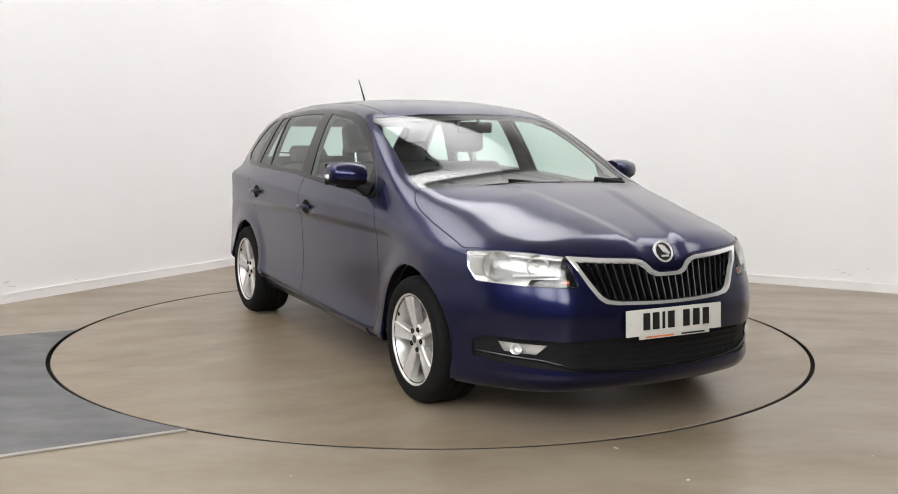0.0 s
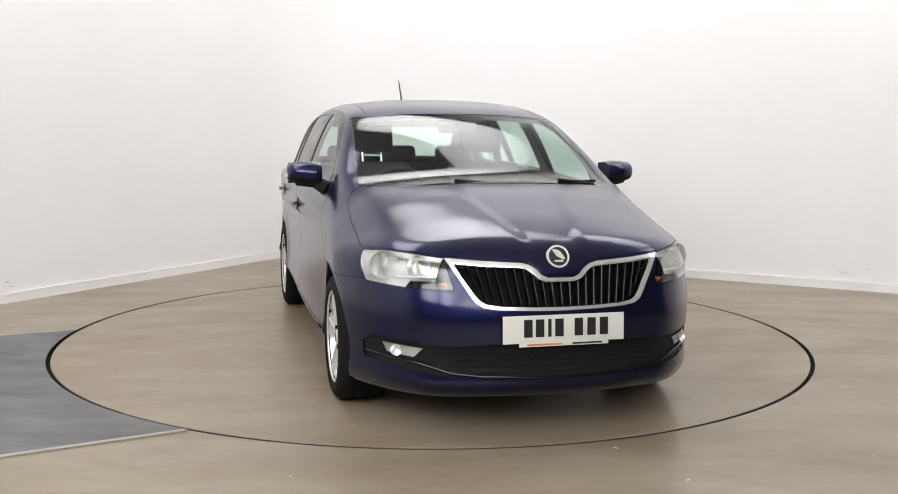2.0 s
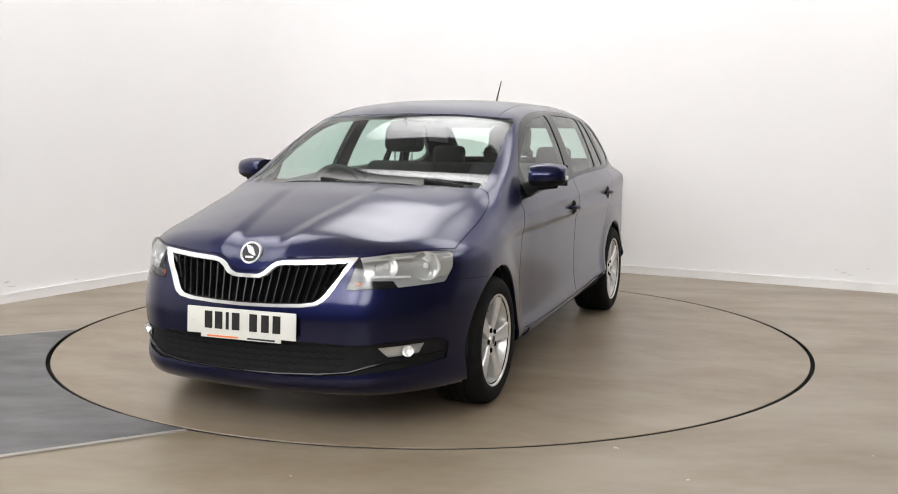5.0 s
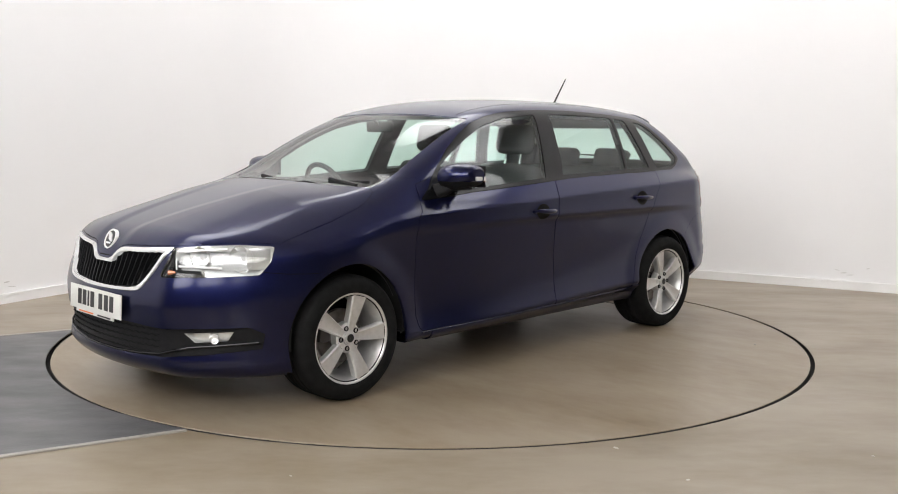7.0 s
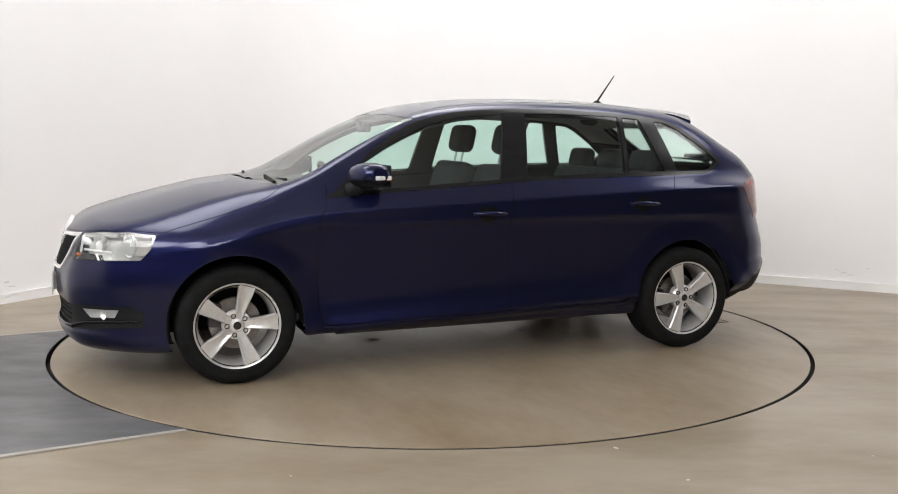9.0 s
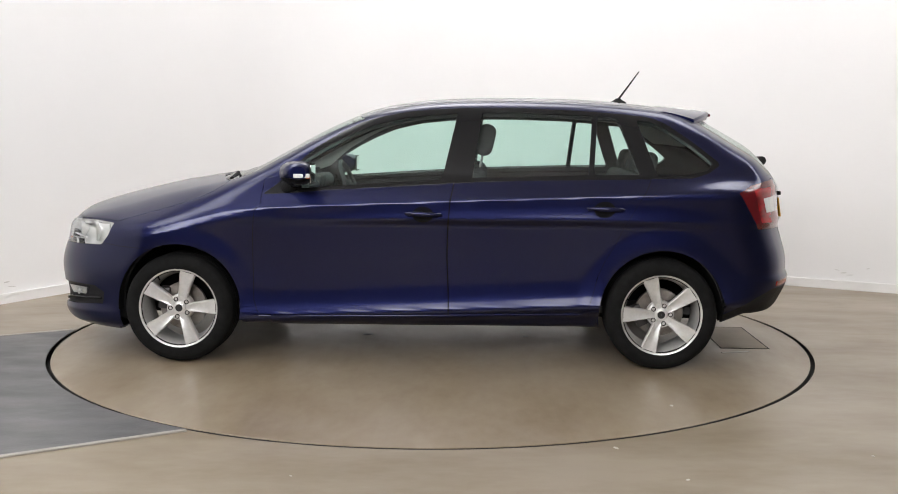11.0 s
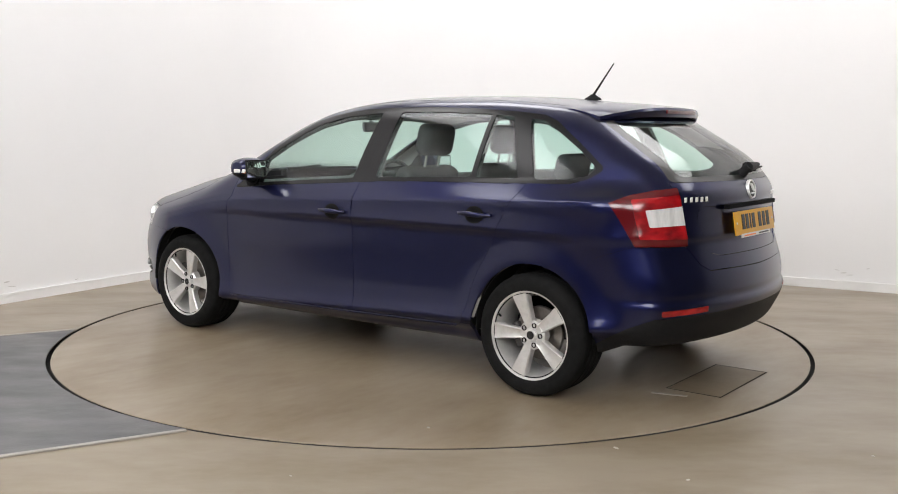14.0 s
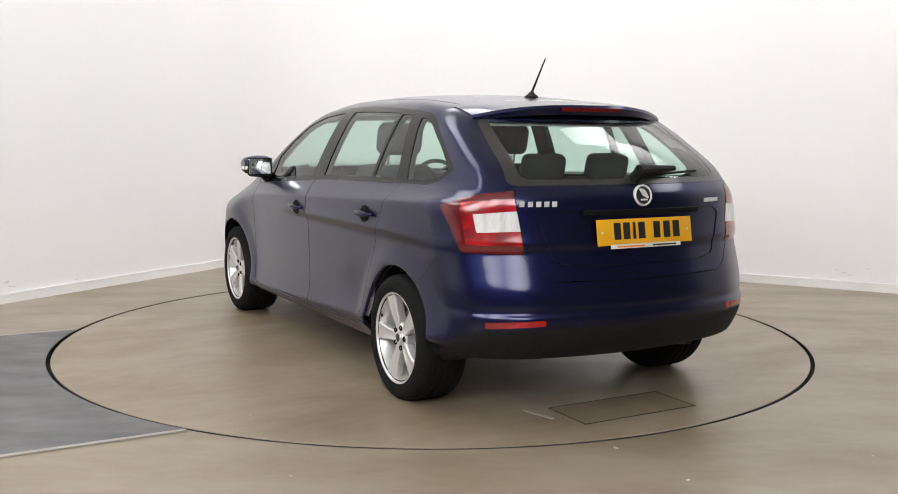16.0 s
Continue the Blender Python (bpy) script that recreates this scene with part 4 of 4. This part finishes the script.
def badge(at, way, r, parent, tilt):
    """A round chrome emblem drawn as plain shapes."""
    turn = Matrix.Translation(at) @ Matrix.Rotation(math.pi * way, 4, "Z") @ Matrix.Rotation(tilt, 4, "Y") @ Matrix.Rotation(-math.pi / 2, 4, "Z")
    bm = bmesh.new()
    lathe(bm, [(r, -.012), (r, .001), (r * .97, .005), (r * .89, .005), (r * .86, .001), (.001, .001)], 40, "Y", turn)
    b = part("badge", bm, SILVER, parent, "round chrome emblem")
    bm = bmesh.new()
    lathe(bm, [(r * .82, .0015), (r * .40, .0025), (.001, .003)], 32, "Y", turn)
    part("badge_field", bm, INK, b, "dark emblem field")
    bm = bmesh.new()
    for k in range(4):
        m = turn @ Matrix.Translation((r * (-.28 + .17 * k), .005, r * (.10 + .06 * k))) @ Matrix.Rotation(.55, 4, "Y")
        bmesh.ops.create_cube(bm, size=1, matrix=m @ Matrix.Diagonal((r * .14, .006, r * (.95 - .1 * abs(k - 1)), 1)))
    bmesh.ops.create_cube(bm, size=1, matrix=turn @ Matrix.Translation((0, .005, -r * .42)) @ Matrix.Diagonal((r * .75, .004, r * .16, 1)))
    part("badge_figure", bm, SILVER, b, "plain chrome emblem bars")


def plate(x, z, way, mat, label):
    """A number plate with plain bars for its characters, and its lower strip."""
    tilt = .06 if way > 0 else -.16
    base = Matrix.Translation((x, 0, z)) @ Matrix.Rotation(-tilt, 4, "Y") @ Matrix.Rotation(0 if way > 0 else math.pi, 4, "Z")
    bm = bmesh.new()
    box(bm, (0, 0, 0), (.006, .522, .112), bevel=.002)
    box(bm, (-.012, 0, .0), (.02, .40, .08))
    bm.transform(base)
    p = part("number_plate", bm, mat, car, label)
    for y in (-.155, -.105, -.063, -.022, .062, .118, .172):
        bm = bmesh.new()
        wide = .014 if abs(y + .063) < .01 else .036
        box(bm, (.0042, y, .004), (.002, wide, .072))
        bm.transform(base)
        part("plate_bar", bm, INK, p, "plain dark bar")
    bm = bmesh.new()
    box(bm, (.0005, 0, -.061), (.005, .385, .020), bevel=.001)
    bm.transform(base)
    strip = part("plate_strip", bm, PLATE_WHITE, p, "white strip under the plate")
    for y, w, mt in ((-.085, .15, ORANGE), (.10, .13, INK)):
        bm = bmesh.new()
        box(bm, (.0035, y * 1, -.063), (.0015, w, .007))
        bm.transform(base)
        part("strip_bar", bm, mt, strip)
    for y in (-.235, .235):
        bm = bmesh.new()
        rod(bm, (.002, y, 0), (.0055, y, 0), .006, .005, 12)
        bm.transform(base)
        part("plate_screw", bm, PLATE_WHITE, p)


def build_rear_details():
    # spoiler over the rear window
    bm = bmesh.new()
    rows = []
    for y in np.linspace(-.545, .545, 31):
        k = abs(y) / .545
        xe = -1.655 + .165 * k ** 2.4
        ze = 1.384 - .050 * k ** 3
        xf = -1.30
        zf = float(ROOF(np.array(xf))) - .05 * (abs(y) / .6) ** 2.6
        pts = []
        for t in np.linspace(0, 1, 7):
            x = xf + (xe - xf) * t
            z = zf + (ze - zf) * t + .004 * math.sin(math.pi * t) + (.003 if t else -.004)
            pts.append((x, y, z))
        pts += [(xe - .006, y, ze - .010), (xe + .004, y, ze - .044 + .016 * k ** 2), (xe + .05, y, ze - .046 + .016 * k ** 2), (xe + .14, y, ze - .02), (xf, y, zf - .03)]
        rows.append([bm.verts.new(p) for p in pts])
    for a, b in zip(rows, rows[1:]):
        for k in range(len(a)):
            bm.faces.new((a[k], a[(k + 1) % len(a)], b[(k + 1) % len(a)], b[k]))
    bm.faces.new(rows[0])
    bm.faces.new(rows[-1][::-1])
    sp = part("roof_spoiler", bm, PAINT, car, "blue roof spoiler with a high brake light")
    bm = bmesh.new()
    box(bm, (-1.660, 0, 1.365), (.008, .34, .018), bevel=.002)
    part("brake_light", bm, DEEP_RED, sp, "slim dark red brake light")
    # rear wiper
    bm = bmesh.new()
    def on_rear(y, z, off):
        x = nose_at(abs(y), z, -1)
        return (x - off, y, z + off * .6)
    rod(bm, on_rear(.01, 1.062, .0), on_rear(.01, 1.075, .045), .026, .020, 14)
    w = part("rear_wiper", bm, BLACK, car, "black rear window wiper")
    bm = bmesh.new()
    rod(bm, on_rear(.01, 1.075, .038), on_rear(-.22, 1.088, .028), .027, .012, 10)
    part("wiper_arm", bm, BLACK, w)
    bm = bmesh.new()
    rod(bm, on_rear(-.02, 1.066, .016), on_rear(-.38, 1.080, .016), .007, .005, 8)
    part("wiper_blade", bm, BLACK, w)
    badge((nose_at(0, .99, -1) - .006, 0, .992), 1, .047, car, -.16)
    # lettering on the tailgate, as plain bright bars
    for y0, y1, z, h in ((.415, .585, .962, .026), (-.50, -.39, .958, .022)):
        n = 5
        for i in range(n):
            a = y0 + (y1 - y0) * (i + .5) / n
            bm = bmesh.new()
            box(bm, (nose_at(abs(a), z, -1) - .003, a, z), (.004, (y1 - y0) / n * .7, h * .85), 0, .001)
            part("letter_bar", bm, SILVER, car, "plain bright bar")
    plate(nose_at(.0, .838, -1) - .010, .838, -1, PLATE_YELLOW, "yellow rear number plate with dark bars")
    bm = bmesh.new()
    box(bm, (nose_at(0, .925, -1) + .004, 0, .922), (.03, .62, .022), 0, .006)
    part("tailgate_grip", bm, SHUT, car, "dark grip ledge over the plate")
    # exhaust tip
    bm = bmesh.new()
    lathe(bm, [(.020, 0), (.024, 0), (.024, .14), (.020, .14), (.020, .0)], 20, "Y", Matrix.Translation((-1.90, -.42, .285)) @ Matrix.Rotation(math.pi / 2 * -1, 4, "Z") @ Matrix.Rotation(-.2, 4, "X"))
    part("exhaust_tip", bm, CAST, car, "dull steel exhaust tip")
    bm = bmesh.new()
    lathe(bm, [(.001, -.25), (.09, -.24), (.095, -.2), (.095, .2), (.09, .24), (.001, .25)], 20, "Y", Matrix.Translation((-1.72, -.30, .345)) @ Matrix.Diagonal((1, 1, .7, 1)))
    part("silencer", bm, CAST, car)


def build_roof_details():
    bm = bmesh.new()
    lathe(bm, [(.034, -.006), (.032, .004), (.018, .014), (.010, .024), (.001, .026)], 20, "Z", Matrix.Translation((-1.149, 0, 1.440)) @ Matrix.Diagonal((1.5, .8, 1, 1)))
    a = part("aerial", bm, BLACK, car, "black roof aerial")
    bm = bmesh.new()
    rod(bm, (-1.150, 0, 1.458), (-1.27, 0, 1.625), .0065, .0032, 10)
    part("aerial_mast", bm, BLACK, a)
    # front wipers lying at the foot of the windscreen
    for y0, y1 in ((-.50, .12), (.14, .60)):
        bm = bmesh.new()
        def on(y, z, off):
            x = (1.398 - .876 * z) / .482 - .13 * (y / .7) ** 2
            return (x + off * .5, y, z + off)
        rod(bm, on(y0, .985, .014), on(y1, .994, .014), .009, .007, 8)
        w = part("windscreen_wiper", bm, BLACK, car, "black windscreen wiper")
        bm = bmesh.new()
        rod(bm, on(y1 - .03, .970, .018), on((y0 + y1) / 2, .992, .026), .014, .009, 10)
        part("wiper_arm", bm, BLACK, w)
    # roof seams in shallow channels
    for s in (1, -1):
        bm = bmesh.new()
        pts = []
        for x in np.linspace(.30, -1.28, 40):
            y = .505 - .03 * max(0, -x - .6) ** 2
            z = float(ROOF(np.array(x))) + .02
            for _ in range(30):
                z -= float(body_field(np.array(x), np.array(y), np.array(z)))
            pts.append((x, y * s, z - .0024))
        tube(bm, pts, .0035, 6)
        part("roof_channel", bm, SHUT, car, "dark roof seam")


def build_wheels():
    """One wheel at the origin with its outer face to +y, then its copies."""
    R = .298
    bm = bmesh.new()
    # rim barrel and outer lip
    lathe(bm, [(.190, -.17), (.180, -.12), (.184, -.05), (.194, -.012), (.203, .010), (.2085, .019), (.2150, .021), (.219, .016), (.219, .004), (.205, -.004), (.2, -.17), (.190, -.17)], 80)
    # hub disc
    lathe(bm, [(.001, .0), (.030, .001), (.034, .0), (.036, -.006), (.062, -.004), (.072, -.012), (.074, -.05), (.001, -.05)], 40)
    wheel = new("wheel", mesh_of("wheel", bm, ALLOY))
    tagged(wheel, "silver five-spoke alloy wheel with a black tyre")
    wheel.parent = car
    # five broad spokes flaring to the rim
    for i in range(5):
        bm = bmesh.new()
        a0 = 2 * math.pi * i / 5 + math.pi / 2 + .17
        rows = []
        for t in np.linspace(0, 1, 8):
            r = .046 + .163 * t
            w = .021 + .022 * t ** 1.2
            yc = -.004 + .030 * math.sin(math.pi * min(t, 1) * .5) * .55
            tang, rad = Vector((-math.sin(a0), 0, math.cos(a0))), Vector((math.cos(a0), 0, math.sin(a0)))
            sec = [(-w, -.040), (-w - .002, -.006), (-w + .004, .001), (-w * .35, -.005 + .004 * t), (w * .35, -.005 + .004 * t), (w - .004, .001), (w + .002, -.006), (w, -.040)]
            rows.append([bm.verts.new(rad * math.sqrt(max(r * r - (q * q if t > .9 else 0), 1e-6)) + tang * q + Vector((0, yc + o, 0))) for q, o in sec])
        for a, b in zip(rows, rows[1:]):
            for k in range(8):
                bm.faces.new((a[k], a[(k + 1) % 8], b[(k + 1) % 8], b[k]))
        bm.faces.new(rows[0])
        bm.faces.new(rows[-1][::-1])
        part("spoke", bm, ALLOY, wheel)
    bm = bmesh.new()
    prof = [(.200, .010), (.212, .018), (.222, .024), (.24, .028), (.262, .027), (.280, .018), (.290, .006), (.2955, -.008)]
    for y in (-.035, -.075, -.115, -.155):
        prof += [(R, y + .012), (R, y - .012), (R - .006, y - .015), (R - .006, y - .021)]
    prof += [(.2955, -.185), (.285, -.205), (.262, -.215), (.22, -.205), (.20, -.19)]
    lathe(bm, prof, 96)
    part("tyre", bm, RUBBER, wheel, "black rubber tyre")
    bm = bmesh.new()
    lathe(bm, [(.05, -.075), (.128, -.075), (.130, -.078), (.130, -.095), (.128, -.098), (.05, -.098)], 48)
    part("brake_disc", bm, STEEL, wheel, "worn steel brake disc")
    bm = bmesh.new()
    box(bm, (.105, -.085, .035), (.06, .07, .12), 0, .012)
    part("brake_caliper", bm, CAST, wheel)
    bm = bmesh.new()
    lathe(bm, [(.029, .0), (.028, .005), (.022, .007), (.020, .006), (.001, .006)], 28)
    cap = part("hub_cap", bm, ALLOY, wheel)
    bm = bmesh.new()
    lathe(bm, [(.020, .0065), (.001, .0075)], 24)
    part("hub_emblem", bm, INK, wheel, "dark round hub emblem")
    for i in range(5):
        a = 2 * math.pi * i / 5 + math.pi / 2 + .17 + math.pi / 5
        bm = bmesh.new()
        m = Matrix.Translation((.050 * math.cos(a), 0, .050 * math.sin(a)))
        lathe(bm, [(.0125, -.014), (.0125, -.001), (.010, .002), (.009, -.006), (.001, -.006)], 12, "Y", m)
        part("wheel_bolt", bm, SHUT, wheel, "dark wheel bolt")
    bm = bmesh.new()
    rod(bm, (.20 * math.cos(.9), .004, .20 * math.sin(.9)), (.182 * math.cos(.9), .010, .182 * math.sin(.9)), .005, .004, 8)
    part("tyre_valve", bm, SHUT, wheel)
    spots = [(1.301, .812, 1, -.093), (-1.301, .822, 1, .483), (1.301, -.812, -1, .414), (-1.301, -.822, -1, .257)]
    for i, (x, y, s, spin) in enumerate(spots):
        m = Matrix.Translation((x, y, R)) @ Matrix.Rotation(0 if s > 0 else math.pi, 4, "Z") @ Matrix.Rotation(spin, 4, "Y")
        if i == 0:
            wheel.matrix_basis = m
        else:
            copy_thing(wheel, m)
    # arch liners
    for x, r, cz in ((1.301, .345, .305), (-1.301, .341, .302)):
        for s in (1, -1):
            bm = bmesh.new()
            rows = []
            for a in np.linspace(-.06, math.pi + .06, 26):
                rows.append([bm.verts.new((x + r * math.cos(a) * .97, y * s, cz + r * 1.04 * math.sin(a))) for y in (.812, .80, .50)])
            for a, b in zip(rows, rows[1:]):
                for k in range(2):
                    bm.faces.new((a[k], a[k + 1], b[k + 1], b[k]))
            bm.faces.new([r_[2] for r_ in rows])
            part("arch_liner", bm, LINER, car, "black wheel arch liner")
    bm = bmesh.new()
    box(bm, (0, 0, .252), (1.75, 1.50, .05), 0, .01)
    box(bm, (.12, 0, .265), (3.3, 1.0, .09), 0, .01)
    part("underbody", bm, LINER, car, "black underbody")



def inner():
    """The trim inside the shell, and black sheets that darken or close its gaps."""
    # A black copy of the panels puts the shade into the gaps between them.
    panel("gap_shade_sheet", ["door_front", "door_rear", "front_wing", "rear_wing", "sill", "bonnet", "front_bumper", "rear_bumper", "tailgate", "roof", "window_frame"], SHUT, car, "black sheet behind the panels, standing in for shade in the shut lines", both=True, lift=-.0075)
    lower = ["door_front", "door_rear", "front_wing", "rear_wing", "sill", "tailgate", "tailgate_recess", "rear_bumper", "cowl"]
    panel("inner_trim", lower, DASH, car, "dark inner trim", both=True, lift=-.05)
    panel("pillar_trim", ["window_frame"], DASH, car, "dark pillar trim", both=True, lift=-.034)
    panel("headliner", ["roof"], HEADLINER, car, "pale grey headliner", both=True, lift=-.035)
    # Unseen sheet added behind the front panels to block light through the gaps.
    panel("front_light_block", ["bonnet", "front_bumper"], LINER, car, both=True, lift=-.06)


def cushion(bm, centre, size, tilt=0.0, bevel=.05):
    m = Matrix.Translation(centre) @ Matrix.Rotation(tilt, 4, "Y")
    r = bmesh.ops.create_cube(bm, size=1, matrix=m @ Matrix.Diagonal((*size, 1)))
    edges = list({e for v in r["verts"] for e in v.link_edges})
    bmesh.ops.bevel(bm, geom=edges, offset=bevel, segments=4, affect="EDGES", profile=.5)


def build_interior():
    for s in (1, -1):
        y = .36 * s
        bm = bmesh.new()
        cushion(bm, (.10, y, .48), (.50, .50, .16), -.12, .05)
        cushion(bm, (-.22, y, .77), (.13, .48, .62), -.32, .055)
        seat = part("front_seat", bm, FABRIC, car, "dark fabric front seat")
        bm = bmesh.new()
        cushion(bm, (-.355, y, 1.215), (.10, .27, .18), -.22, .045)
        part("headrest", bm, FABRIC, seat, "padded dark headrest")
        for dy in (-.06, .06):
            bm = bmesh.new()
            rod(bm, (-.315, y + dy, 1.02), (-.345, y + dy, 1.16), .007, .007, 8)
            part("headrest_post", bm, CHROME, seat)
    bm = bmesh.new()
    cushion(bm, (-.85, 0, .50), (.50, 1.25, .18), -.1, .05)
    cushion(bm, (-1.16, 0, .78), (.15, 1.25, .52), -.36, .05)
    bench = part("rear_bench", bm, FABRIC, car, "dark fabric rear bench")
    for y in (-.40, 0, .40):
        bm = bmesh.new()
        cushion(bm, (-1.265, y, 1.085), (.09, .25, .14), -.25, .04)
        part("rear_headrest", bm, FABRIC, bench, "padded dark headrest")
    bm = bmesh.new()
    cushion(bm, (.92, 0, .84), (.46, 1.32, .22), .06, .06)
    cushion(bm, (.76, -.37, .93), (.20, .36, .10), .1, .04)
    d = part("dashboard", bm, DASH, car, "dark dashboard")
    bm = bmesh.new()
    cushion(bm, (.62, 0, .68), (.22, .24, .34), .3, .03)
    part("centre_console", bm, DASH, d)
    # steering wheel on the right-hand side
    turn = Matrix.Translation((.52, -.37, .90)) @ Matrix.Rotation(-1.15, 4, "Y")
    bm = bmesh.new()
    rings = []
    for i in range(36):
        a = 2 * math.pi * i / 36
        c = Vector((math.cos(a), math.sin(a), 0))
        rings.append([bm.verts.new(turn @ (c * (.175 + .015 * math.cos(b)) + Vector((0, 0, .015 * math.sin(b))))) for b in np.linspace(0, 2 * math.pi, 8, endpoint=False)])
    for i in range(36):
        a, b = rings[i], rings[(i + 1) % 36]
        for k in range(8):
            bm.faces.new((a[k], a[(k + 1) % 8], b[(k + 1) % 8], b[k]))
    w = part("steering_wheel", bm, DASH, car, "dark steering wheel")
    bm = bmesh.new()
    box(bm, (0, 0, -.02), (.11, .12, .05), 0, .015)
    for a in (math.pi / 2, -math.pi / 2, math.pi):
        box(bm, (.10 * math.cos(a), .10 * math.sin(a), -.005), (.15, .03, .015), a, .004)
    bm.transform(turn)
    part("wheel_spokes", bm, DASH, w)
    bm = bmesh.new()
    cushion(bm, (.42, 0, 1.285), (.03, .22, .062), .1, .012)
    r = part("rear_view_mirror", bm, DASH, car, "dark interior mirror")
    bm = bmesh.new()
    rod(bm, (.43, 0, 1.295), (.46, 0, 1.325), .008, .010, 10)
    part("mirror_stem", bm, DASH, r)
    bm = bmesh.new()
    box(bm, (-1.58, 0, .955), (.55, 1.20, .03), 0, .01)
    part("parcel_shelf", bm, DASH, car, "dark parcel shelf")
    bm = bmesh.new()
    box(bm, (-.3, 0, .30), (2.6, 1.40, .04))
    part("cabin_floor", bm, DASH, car)


build_shell()
build_front_details()
build_rear_details()
build_roof_details()
build_wheels()
build_interior()


# ---- what moves: the turntable turns, and carries the car ----
def motions():
    turns = [(0.0, -62.59), (.5, -63.63), (1.0, -66.48), (1.5, -70.66), (2.0, -76.61), (2.5, -82.36), (3.0, -88.52), (3.5, -94.27), (4.0, -100.44), (4.5, -106.13),
             (7.0, -136.39), (7.5, -142.15), (8.0, -148.21), (8.5, -154.08), (9.0, -160.06), (11.5, -188.99), (12.0, -194.83), (12.5, -200.5), (13.0, -206.41),
             (13.5, -212.29), (14.0, -218.24), (14.5, -224.08), (15.0, -230.18), (15.5, -235.97), (16.0, -242.14)]
    rows = [(t, Matrix.Rotation(radians(a), 4, "Z")) for t, a in turns]
    walk(turntable, rows)
    walk(car, [(t, m @ Matrix.Translation((.0362, .0272, 0))) for t, m in rows])


motions()
